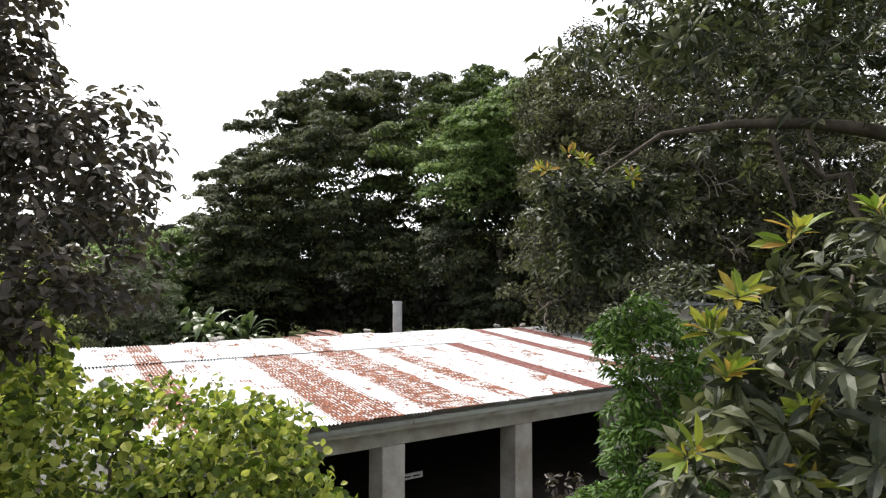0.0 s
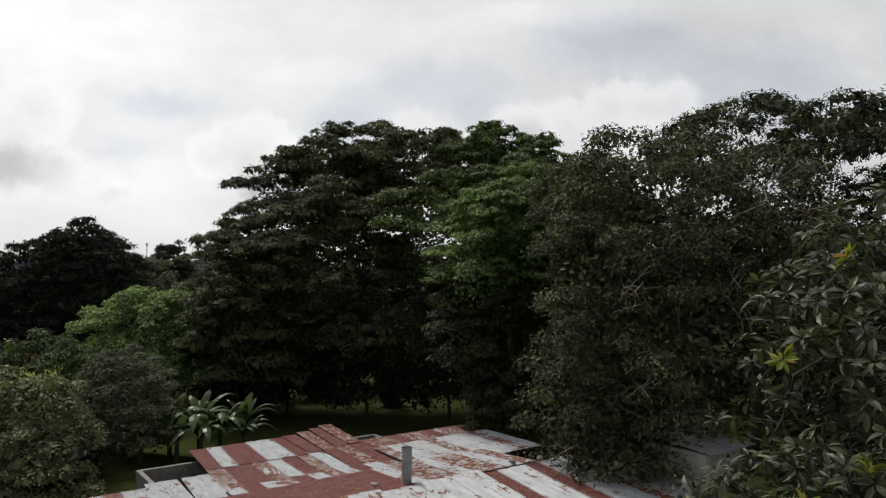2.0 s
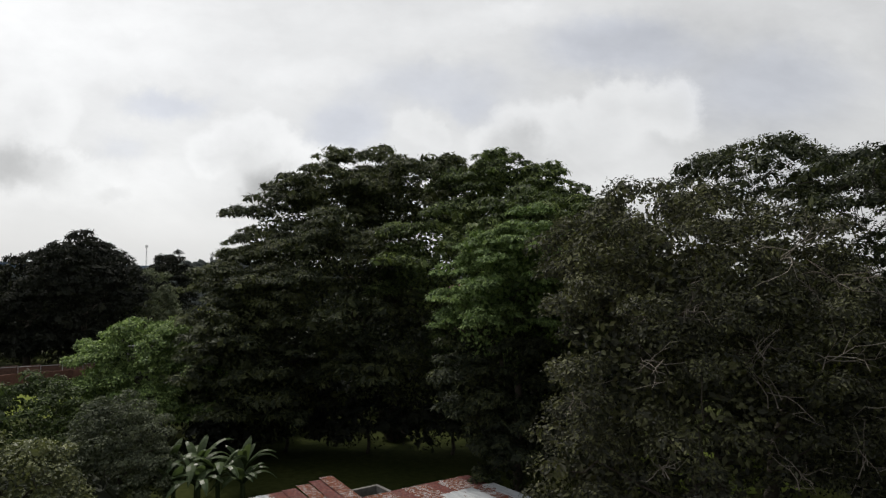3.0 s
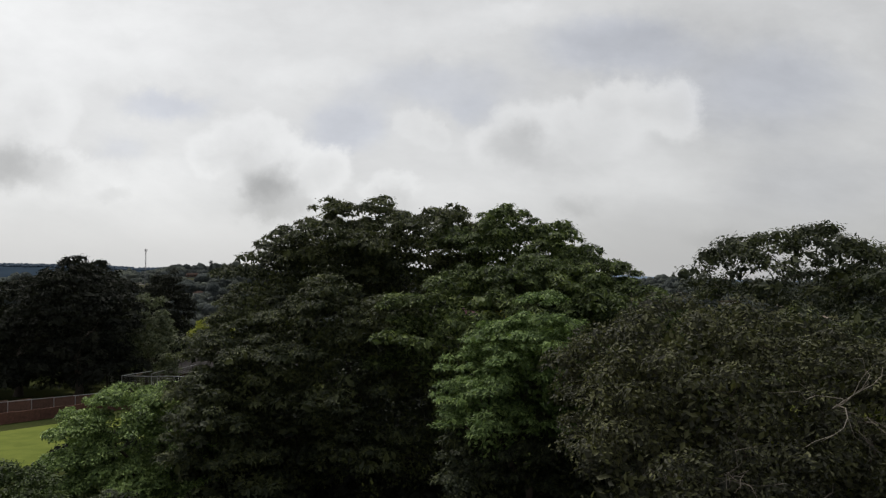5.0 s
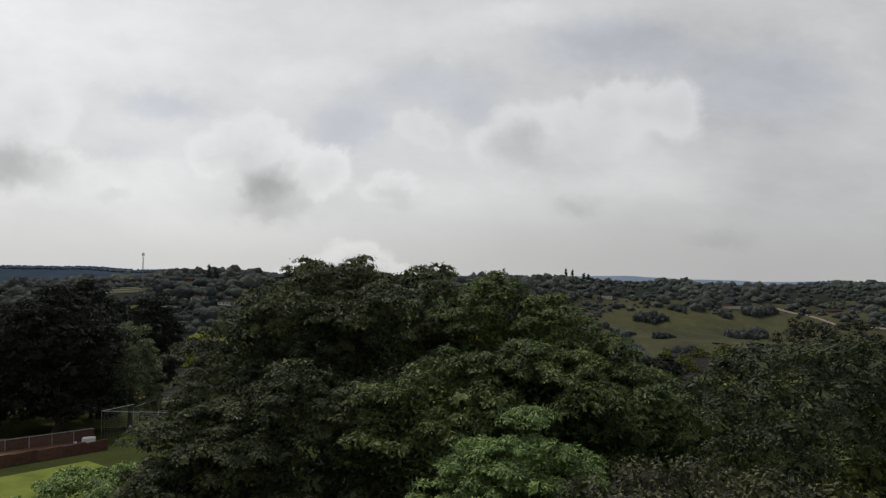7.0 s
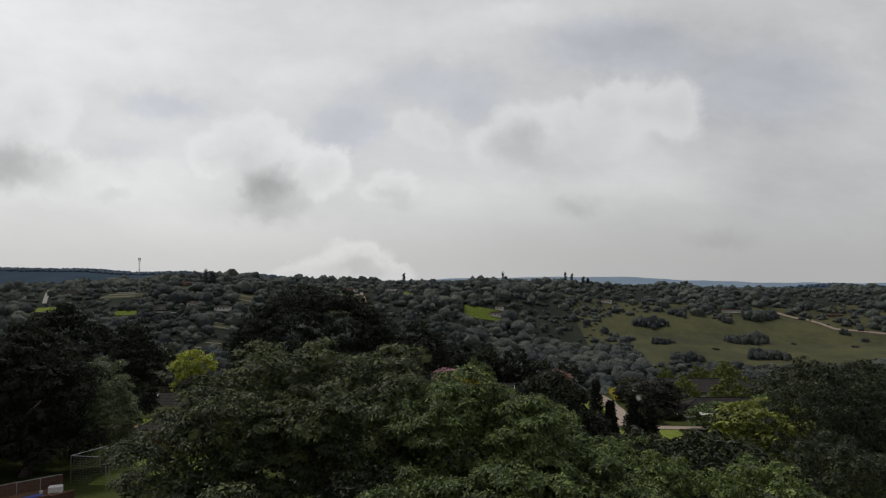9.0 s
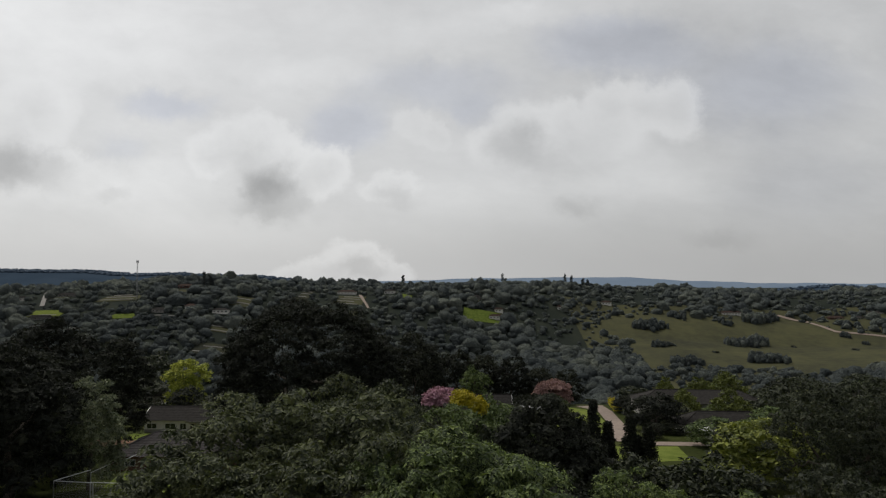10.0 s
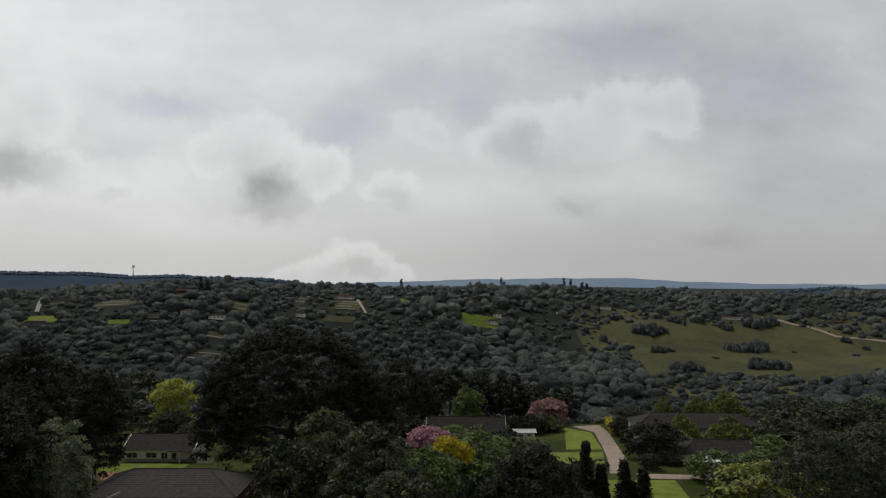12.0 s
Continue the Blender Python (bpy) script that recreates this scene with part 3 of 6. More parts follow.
ys = np.concatenate([np.linspace(-400, 40, 12), np.linspace(50, 1300, 130), np.linspace(1350, 4800, 30)])
ground = new("ground", mesh_of("ground", *grid_patch(xs, ys), "ground", True))
tagged(ground, "grassy ground falling to a wooded valley", "ground", kind="structure")


def area_patch(name, corners, mat, lift, label, category, steps=10):
    """A patch of surface laid over the ground between four corners."""
    a, b, c, d = (np.array(p, float) for p in corners)
    s, t = np.meshgrid(np.linspace(0, 1, steps), np.linspace(0, 1, steps))
    p = (a * ((1 - s) * (1 - t))[..., None] + b * (s * (1 - t))[..., None] + c * (s * t)[..., None] + d * ((1 - s) * t)[..., None]).reshape(-1, 2)
    v = np.column_stack([p, ground_z(p[:, 0], p[:, 1]) + lift])
    i = (np.arange(steps - 1)[:, None] * steps + np.arange(steps - 1)[None]).ravel()
    ob = new(name, mesh_of(name, v, np.column_stack([i, i + 1, i + 1 + steps, i + steps]), mat, True))
    return tagged(ob, label, category, kind="structure")


# ---- the shed with the long rusting roof; its own axes: u along the eave, v up the slope ----
SHED = Matrix.Translation((-2.13, 12.27, 0.0)) @ pose(0, 0, 0, 0, 0, 36.5)
SKEW = 0.11  # the sheets are laid a little out of square


def roof_point(u, v, z):
    return SHED @ Vector((u + SKEW * v, v, z))


def sheet_mesh(name, width, length, mat, pitch=0.0767, depth=0.018):
    """One corrugated sheet from its lower edge, with ribs along y."""
    n = max(int(round(width / pitch * 4)), 4)
    x = np.linspace(0, width, n + 1)
    z = depth * np.sin(x * 2 * np.pi / pitch)
    rows = [np.column_stack([x, np.full(n + 1, y), z]) for y in (0.0, length)]
    i = np.arange(n)
    return mesh_of(name, np.concatenate(rows), np.column_stack([i, i + 1, i + n + 2, i + n + 1]), mat, True)


SHEETS = {}


def lay_sheet(parent, u, v, z, length, slope, mat, width=0.70, tilt=0.0, name="roof_sheet", twist=0.0):
    key = (round(length, 1), mat, round(width, 2))
    if key not in SHEETS:
        SHEETS[key] = sheet_mesh("roof_sheet", width, length, mat)
    ob = new(name, SHEETS[key])
    ob.parent = parent
    ob.matrix_basis = pose(u + SKEW * v, v, z, math.degrees(math.atan(slope)), tilt, -math.degrees(math.atan(SKEW)) + twist)
    return ob


shed = thing("shed", (0, 0, 0), 0, "long grey open-fronted shed under a rusting corrugated iron roof", "shed")
shed.matrix_world = SHED
SLOPE, EAVE = 0.0712, 2.47
# shade inside the shed is painted: back wall and floor are near-black
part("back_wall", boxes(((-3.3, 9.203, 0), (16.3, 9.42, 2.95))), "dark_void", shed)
part("end_wall", boxes(((-3.3, 0.3, 0), (-3.08, 9.2, 2.42))), "plaster", shed)
part("end_wall", boxes(((15.2, 0.3, 0), (15.42, 9.2, 2.42))), "plaster", shed)
part("floor_slab", boxes(((-3.5, 0.1, -0.1), (15.5, 9.4, 0.04))), "dark_void", shed, "concrete floor, interior shade painted near-black")
part("beam", boxes(((-3.08, 0.30, 1.80), (15.42, 0.62, 2.36)), bevel=0.012), "plaster", shed, "grey plastered lintel beam")
for u in (-1.75, 1.42, 4.84, 8.2, 11.6, 14.9):
    part("pillar", boxes(((u, 0.28, 0), (u + 0.52, 0.80, 1.797)), bevel=0.015), "plaster", shed)
part("fascia", boxes(((-3.4, 0.06, 2.14), (15.5, 0.09, 2.31))), "plaster", shed)
for a, b in ((-3.5, 1.9), (1.93, 6.4), (6.43, 11.0), (11.03, 15.6)):
    bm = boxes(((a, -0.03, 2.25), (b, 0.05, 2.26)), ((a, -0.035, 2.25), (b, -0.025, 2.33)), ((a, 0.045, 2.25), (b, 0.055, 2.33)))
    part("gutter", bm, "zinc", shed, "weathered grey gutter")
for v0 in (0.2, 3.1, 6.6, 9.1):
    part("purlin", boxes(((-2.6, v0, EAVE + SLOPE * v0 - 0.12), (15.4, v0 + 0.07, EAVE + SLOPE * v0 - 0.03))), "bark", shed)
rng = np.random.default_rng(5)
RUST = {0.28: "sheet_rust", 0.94: "sheet_rust", 2.26: "sheet_rust", 2.92: "sheet_rust", 4.24: "sheet_worn", 6.88: "sheet_red", 9.52: "sheet_red", 11.5: "sheet_red",
        -2.36: "sheet_rust", 13.48: "sheet_worn"}
for i in range(-2, 27):
    u = round(-2.36 + 0.66 * i, 2)
    kind = RUST.get(u, "sheet_pale")
    long_one = u > 9.0
    if long_one:
        lay_sheet(shed, u - 0.02, -0.1, EAVE - 0.007 + 0.004 * (i % 2), 9.3, SLOPE, kind)
        continue
    lay_sheet(shed, u - 0.02, -0.1, EAVE - 0.007 + 0.004 * (i % 2), 6.9, SLOPE, kind)
    upper = "sheet_worn" if u in (2.26, -2.36) else "sheet_pale"
    lay_sheet(shed, u - 0.02 + rng.uniform(-0.03, 0.03), 6.7, EAVE + SLOPE * 6.8 + 0.024 + 0.004 * (i % 2), 2.7 + rng.uniform(-0.1, 0.25), SLOPE, upper)
# back slope, red oxide, falling away behind the ridge
for i in range(17):
    u = 1.0 + 0.66 * i
    lay_sheet(shed, u, 9.35, 3.10, 3.7, -0.09, "sheet_red" if i < 9 else ("sheet_rust" if i % 3 else "sheet_pale"))
for i in range(6):
    u = -3.9 + 0.66 * i
    open_end = 1.25 if i == 4 else 0.0
    lay_sheet(shed, u, 9.3 + open_end, 3.11 - 0.11 * open_end, 8.4 - open_end, -0.11, ("sheet_red", "sheet_pale", "sheet_pale", "sheet_rust", "sheet_pale", "sheet_pale")[i])
part("rafter", boxes(((-0.75, 9.7, 2.98), (0.25, 9.76, 3.05)), ((-0.35, 9.4, 2.985), (-0.29, 10.6, 3.06))), "pale_bark", shed, "bare roof timbers in a gap")
stack = tubes([[(7.93, 9.9, 2.0, 0.17), (7.93, 9.9, 4.15, 0.17)], [(7.93, 9.9, 4.15, 0.185), (7.93, 9.9, 4.24, 0.185)]], 16)
part_mesh("flue", mesh_of("flue", *stack, "zinc", True), shed, "grey metal flue pipe")
sign = thing("notice_board", (0, 0, 0), 0, "small white notice on a dark wall inside the shed", "sign")
sign.matrix_world = SHED @ pose(3.65, 2.6, 0.3, 0, 0, 0)
part("board", boxes(((-0.3, 0, 0), (0.32, 0.02, 0.14))), "paint", sign)
part("bar", boxes(((-0.24, -0.006, 0.05), (-0.02, 0.0, 0.08)), ((0.03, -0.006, 0.05), (0.25, 0.0, 0.08))), "dark_void", sign)
for u, v in ((0.2, 9.6), (0.45, 9.9), (5.6, 9.9), (11.2, 9.4), (12.4, 9.2)):
    bm = bmesh.new()
    bmesh.ops.create_icosphere(bm, subdivisions=2, radius=0.16)
    for w in bm.verts:
        w.co *= 0.8 + 0.5 * noise.noise(w.co * 6 + Vector((u, v, 0)))
        w.co.z *= 0.65
    rock = new("stone", bpy.data.meshes.new("stone"))
    bm.to_mesh(rock.data), bm.free()
    rock.data.materials.append(MAT["stone"])
    rock.matrix_world = Matrix.Translation(roof_point(u, v, 3.22))
    tagged(rock, "grey stone weighing down a roof sheet", "stone", "stones on the roof")

# ---- the lower outbuilding behind, patched with rusty sheets ----
annex = thing("outbuilding", (0, 0, 0), 0, "low outbuilding roofed with patched red and pale iron sheets", "outbuilding")
annex.matrix_world = SHED
part("wall", boxes(((2.4, 14.2, 0), (2.6, 23.0, 1.5)), ((2.6, 22.8, 0), (14.5, 23.0, 1.5)), ((14.3, 14.2, 0), (14.5, 22.8, 1.5)), ((2.6, 14.2, 0), (14.3, 14.4, 1.5))), "stone", annex)
for i in range(5):
    lay_sheet(annex, -0.3 + 0.66 * i, 13.6, 2.10, 5.6, -0.035, "sheet_pale", twist=rng.uniform(-2, 2))
for i in range(11):
    u = 2.2 + 0.66 * i
    kind = ("sheet_rust", "sheet_red", "sheet_red", "sheet_worn", "sheet_pale", "sheet_red", "sheet_rust", "sheet_pale", "sheet_red", "sheet_rust", "sheet_red")[i]
    peak = 0.03 * max(i - 6, 0)
    lay_sheet(annex, u, 15.6, 2.02 + peak, 4.2, -0.02 + 0.01 * (i > 7), kind, twist=rng.uniform(-1.5, 1.5))
    kind = ("sheet_red", "sheet_pale", "sheet_red", "sheet_red", "sheet_pale", "sheet_pale", "sheet_red", "sheet_red", "sheet_rust", "sheet_red", "sheet_rust")[i]
    lay_sheet(annex, u, 19.5, 1.97 + peak * 1.5, 4.0, -0.01 + 0.012 * max(i - 7, 0), kind, twist=rng.uniform(-1.5, 1.5))
for i in range(11):
    kind = ("sheet_pale", "sheet_red", "sheet_pale", "sheet_worn", "sheet_red", "sheet_pale", "sheet_rust", "sheet_pale", "sheet_red", "sheet_pale", "sheet_worn")[i]
    lay_sheet(annex, 2.1 + 0.66 * i, 12.6, 2.42, 3.4, -0.09, kind, twist=rng.uniform(-1.5, 1.5))
for i in range(10):
    lay_sheet(annex, 9.4 + 0.66 * i, 13.2, 2.35, 4.6, -0.03, "sheet_pale" if i % 4 else "sheet_worn", twist=rng.uniform(-1, 1))
    lay_sheet(annex, 9.2 + 0.66 * i, 17.6, 2.12, 2.4, -0.02, "sheet_rust" if i % 3 else "sheet_red", twist=rng.uniform(-2, 2))

# ---- store at the end of the shed ----
store = thing("store", (0, 0, 0), 0, "store with a pale corrugated roof at the shed's end", "outbuilding")
store.matrix_world = SHED
part("wall", boxes(((15.9, 3.9, 0), (18.0, 4.1, 4.0)), ((15.9, 6.5, 0), (18.0, 6.7, 4.0)), ((15.9, 4.1, 0), (16.1, 6.5, 4.0)), ((17.8, 4.1, 0), (18.0, 6.5, 4.0))), "plaster", store)
for i in range(4):
    lay_sheet(store, 15.3 + 0.66 * i, 3.6, 4.08 + 0.004 * (i % 2), 3.4, 0.05, "sheet_pale")

# ---- trees round the yard ----
tree("spreading_tree", (-4, 57, 0), [(-9.0, 1, 15.0, 4.6, 5.4, 4.6), (-5.2, 2, 18.2, 4.6, 6, 4.4), (0.5, 2, 17.8, 5.8, 6.8, 4.9), (-10.5, -3, 9.5, 4.6, 5.4, 5.6), (-4, -6, 11.0, 6, 5, 5.6), (-9.5, -6, 8.0, 4.6, 4.4, 4.2),
     (-12.4, 0, 8, 3, 4.6, 5.0), (0, -6, 6.5, 5.6, 4.6, 4.6), (-9, -6, 4, 5, 4.2, 4), (-12.4, -2, 4, 3.2, 3.6, 4), (-2.2, 1.5, 17.4, 3.6, 5, 4.7)], 230, 1.6, 72, (0.27, 0.09), "canopy", 0.75, 0.4, 11,
     "huge spreading broad-leaved tree with dark layered foliage", flat=0.66, limbs=46, upward=0.8, sprays=13, fill=3.2, low=-0.35, pads=9, pad_flat=0.5, leaf_low=-0.1, droop=0.45, jitter=0.22)
tree("flat_topped_tree", (6, 53, 0), [(-2.5, 3, 17.2, 5.0, 6, 4.2), (0.8, 2, 15.7, 4.0, 5, 4.6), (4.6, -1, 12.2, 4.4, 5, 4.6), (-6, -4, 12.6, 5.4, 4.8, 4.6), (-1, -4, 13.0, 5, 4.6, 4.6), (-1, -3, 8, 6, 5, 5.6), (4, -3, 7, 5, 4, 5), (2.6, 1, 14.6, 4.2, 4.6, 4.4)], 190, 1.5, 72, (0.27, 0.09), "acacia", 0.5, 0.4, 26,
     "tall tree with lighter green flat layered foliage", flat=0.64, limbs=34, upward=0.8, sprays=13, fill=3.2, low=-0.35, pads=9, pad_flat=0.5, leaf_low=-0.1, droop=0.45, jitter=0.22)
tree("light_green_tree", (3.2, 39.2, 0), [(0, 0, 11.8, 2.8, 3.0, 3.9), (-1.7, -0.5, 10.4, 2.4, 2.4, 3.2), (1.7, 0.5, 10.6, 2.5, 2.6, 3.4)], 54, 1.15, 100, (0.2, 0.07), "sunlit", 0.3, 0.45, 12,
     "tall light green feathery tree before the spreading tree", flat=0.5, upward=0.8, pads=9, pad_flat=0.42, fill=1.2, leaf_low=-0.05, droop=0.45, sprays=12, jitter=0.22)
# shaded lower part of the light green tree, built as a darker-leaved tree
tree("hanging_leaved_tree", (3.4, 40.6, 0), [(0, -0.4, 8.2, 3.4, 2.6, 3.4), (-2.0, -0.6, 6, 2.6, 2.4, 3.4), (2.0, 0, 6.4, 2.8, 2.4, 3.8), (0, -1, 3, 3.2, 2.6, 2.8)], 70, 1.05, 84, (0.24, 0.08), "canopy", 0.26, 0.45, 21,
     "hanging lower foliage of the light green tree, shade put into its leaf colour", flat=0.6, upward=0.5, pads=8, pad_flat=0.5, fill=1.0, leaf_low=-0.1, droop=0.7, sprays=12)
olive = tree("olive_tree", (9.5, 29.5, 0), [(-1.5, 0, 11.2, 4.2, 4.2, 4.9), (-2.5, 2, 12.6, 3.6, 3.2, 3.4), (2.4, 0.5, 11, 4.0, 4, 4.2), (-3.4, -1.5, 8.5, 3.4, 3.2, 4.6), (-4.4, -2, 4.2, 2.7, 2.6, 3.0), (3.6, -1, 8.5, 4, 3.8, 4.6), (-0.8, -2.5, 7.2, 4.4, 3, 4.4), (6.2, -1.5, 7.2, 3.6, 3.2, 4.4),
     (9, 0, 7, 4, 4, 5), (-2.6, -2, 2.8, 3.2, 3, 3.0)], 330, 0.8, 240, (0.17, 0.08), "olive", 0.4, 0.4, 13, "dense olive-brown tree with dry twigs", limbs=40, low=-0.6, upward=0.3, flat=0.7, jitter=0.45, solid=0.6, fill=1.8, sprays=36)
rng = np.random.default_rng(131)
for x, y, z, reach in ((-3.2, -4.6, 6.2, 1.6), (-2.0, -4.8, 4.6, 1.4), (1.0, -5.0, 6.0, 1.7), (0.2, -3.6, 9.6, 1.5), (-5.6, -3.4, 8.2, 1.3), (3.2, -4.4, 6.4, 1.6), (4.6, -4.6, 8.0, 1.7), (6.6, -4.4, 7.2, 1.8), (3.0, -2.8, 11.4, 1.4), (-3.6, -3.0, 11.0, 1.3), (5.8, -3.6, 10.0, 1.8), (-5.8, -4.2, 4.0, 1.2), (1.6, -3.4, 13.0, 2.2), (3.2, -3.4, 12.2, 2.2), (-2.2, -3.8, 11.2, 2.0), (0.4, -4.4, 8.4, 2.0), (2.2, -4.4, 9.6, 2.2), (-3.6, -4.2, 9.4, 1.8)):
    twigs = []
    for i in range(4):
        lean = unit(rng.normal(0, 0.6, 3) + [0, -0.6, 0.5])
        rows, q = [], np.array([x, y, z]) - lean * 0.4
        for j in range(6):
            rows.append((*q, 0.022 * (1 - j / 6.5)))
            lean = unit(lean + rng.normal(0, 0.32, 3))
            q = q + lean * reach / 5
            if j in (1, 3):
                twigs.append([(*q, 0.012), (*(q + unit(lean + rng.normal(0, 0.6, 3)) * reach * 0.25), 0.008), (*(q + unit(lean + rng.normal(0, 0.7, 3)) * reach * 0.45), 0.004)])
        twigs.append(rows)
    part_mesh("dead_branch", mesh_of("dead_branch", *tubes(twigs, 5), "twig", True), olive, "pale bare dead twigs")
tree("open_crowned_tree", (15, 37.5, 0), [(-1.0, 0, 16.9, 3.2, 3.8, 2.1), (0.6, 0, 17.6, 3.4, 3.6, 1.6), (4.6, -1, 16.8, 3.6, 3.6, 1.5), (-2.2, -1, 15.2, 1.9, 2.4, 1.6), (5.6, -1, 15.8, 4.0, 4, 2.2), (9, -3, 14.8, 4.2, 4, 3.2), (1.2, -8, 15.8, 2.4, 2.4, 1.8), (4.0, -7, 15.8, 2.6, 2.4, 2.1), (9, -5, 11, 4, 4, 4), (7, -3, 12.6, 4.4, 4, 2.2)],
     430, 0.7, 110, (0.17, 0.085), "canopy", 0.36, 0.6, 14, "tall tree with an open crown and bare limbs", limbs=70, flat=0.6, fill=0.0, low=-0.5, solid=0.6)
tree("dark_backing_tree", (22, 53, 0), [(0, 0, 10.6, 5.6, 4.6, 4.6), (-4, 0, 9, 4, 4, 4.4), (4.5, 0, 9, 4.4, 4, 4.6), (0, -1, 5, 6, 4, 4.4)], 120, 1.3, 70, (0.3, 0.13), "canopy", 0.4, 0.4, 19, "dark leafy tree behind an open-crowned one", fill=0.8)
tree("bright_tree", (-23.5, 55, -0.2), [(0, 0, 5.4, 4, 4, 4.2), (-1.8, -1, 3.8, 2.6, 3, 3.8), (3, 1, 5.4, 3.2, 3, 4.4), (5.5, 0, 4, 2.6, 2.6, 4), (0, -2, 2, 5, 3, 2.5)], 84, 1.25, 80, (0.24, 0.11), "spring", 0.28, 0.4, 15,
     "bushy tree with bright green leaf tips", upward=0.45, pads=9, fill=0.9, leaf_low=-0.1)
tree("grey_green_tree", (-18, 40, 0), [(0, 0, 3.2, 2.6, 2.6, 2.9), (1, -0.6, 1.8, 2.4, 2.2, 2.2), (-1.2, 0.5, 2.0, 2.2, 2, 2.4)], 120, 0.48, 150, (0.15, 0.07), "silver", 0.16, 0.35, 16,
     "dense grey-green small tree beside the outbuilding")
tree("round_tree", (-17.8, 30, 0), [(0, 0, 3.3, 3, 3, 2.9), (-2.2, -0.6, 3, 2.6, 2.6, 3), (1.4, -1, 1.6, 2.4, 2.2, 2.2), (-0.5, -1.5, 1.2, 3, 2, 1.8)], 130, 0.6, 130, (0.16, 0.09), "sage", 0.2, 0.35, 17,
     "rounded bushy green tree at the end of the shed")
tree("round_tree", (-24.5, 43, 0), [(0, 0, 3.6, 3.2, 3, 3.0), (2.2, -0.6, 2.4, 2.6, 2.6, 2.4), (-2.4, -1, 2.6, 2.6, 2.4, 2.8)], 120, 0.65, 120, (0.18, 0.11), "fresh", 0.2, 0.35, 18,
     "bushy green tree beside the garden lawn")

# understorey under the spreading tree and along the yard; its dark leaf imitates shade
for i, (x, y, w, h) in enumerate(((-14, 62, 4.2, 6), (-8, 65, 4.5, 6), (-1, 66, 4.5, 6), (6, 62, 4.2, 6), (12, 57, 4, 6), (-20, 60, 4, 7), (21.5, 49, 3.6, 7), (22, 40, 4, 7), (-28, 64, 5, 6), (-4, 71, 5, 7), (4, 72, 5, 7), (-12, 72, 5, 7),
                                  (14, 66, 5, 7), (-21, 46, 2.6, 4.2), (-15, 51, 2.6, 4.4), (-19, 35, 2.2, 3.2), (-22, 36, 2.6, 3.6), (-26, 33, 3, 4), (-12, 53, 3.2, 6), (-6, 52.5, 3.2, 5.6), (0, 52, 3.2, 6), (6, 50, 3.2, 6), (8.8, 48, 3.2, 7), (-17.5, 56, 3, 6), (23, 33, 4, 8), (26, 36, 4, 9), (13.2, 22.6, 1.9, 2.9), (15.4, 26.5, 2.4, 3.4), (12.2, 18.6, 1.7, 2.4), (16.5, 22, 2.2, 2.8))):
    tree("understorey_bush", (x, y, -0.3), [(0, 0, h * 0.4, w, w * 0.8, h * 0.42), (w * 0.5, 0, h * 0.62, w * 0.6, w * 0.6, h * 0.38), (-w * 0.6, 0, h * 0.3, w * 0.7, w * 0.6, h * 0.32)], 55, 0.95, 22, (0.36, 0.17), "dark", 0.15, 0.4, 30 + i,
         "leafy bush under tall trees, dark leaf colour standing for shade", "bush", "understorey bushes", fill=0.25)


def banana_plant(at, seed, height):
    rng = np.random.default_rng(seed)
    ob = thing("banana_plant", at, rng.uniform(0, 360), "banana plant with broad arching torn leaves", "banana plant", "banana plants")
    stem = tubes([[(0, 0, -0.1, 0.14), (0.02, 0, height * 0.2, 0.12), (0.04, 0.02, height * 0.36, 0.08)]], 9)
    part_mesh("stem", mesh_of("stem", *stem, "banana", True), ob)
    for i in range(12):
        a, lean = i * 2.4 + rng.uniform(-0.3, 0.3), rng.uniform(0.5, 1.3)
        n, length, wide = 9, height * rng.uniform(0.6, 0.8), rng.uniform(0.2, 0.28)
        s = np.linspace(0, 1, n)
        out, up = length * lean * 0.62 * s, height * 0.32 + length * (0.95 * s - 0.75 * lean * s ** 2)
        w = wide * np.sin(np.pi * np.clip(s * 0.93 + 0.07, 0, 1)) ** 0.6
        rib = np.column_stack([out * np.cos(a), out * np.sin(a), up])
        side = np.array([-np.sin(a), np.cos(a), 0.0])
        v = np.stack([rib + side * w[:, None] - [0, 0, 0.06], rib, rib - side * w[:, None] - [0, 0, 0.06]], axis=1).reshape(-1, 3)
        f = [(3 * j + q, 3 * j + q + 1, 3 * j + q + 4, 3 * j + q + 3) for j in range(n - 1) for q in (0, 1)]
        part_mesh("leaf", mesh_of("leaf", v, f, "banana"), ob)
    return ob


for i, (x, y, h) in enumerate(((-15.8, 40.8, 4.2), (-14.3, 41.2, 4.6), (-12.9, 40.6, 4.2), (-14.8, 39.2, 3.2), (-12.0, 42.0, 4.0), (-16.8, 39.4, 3.0), (-13.6, 39.6, 3.4), (-11.6, 40.8, 3.0))):
    banana_plant((x, y, 0), 50 + i, h * 1.15)


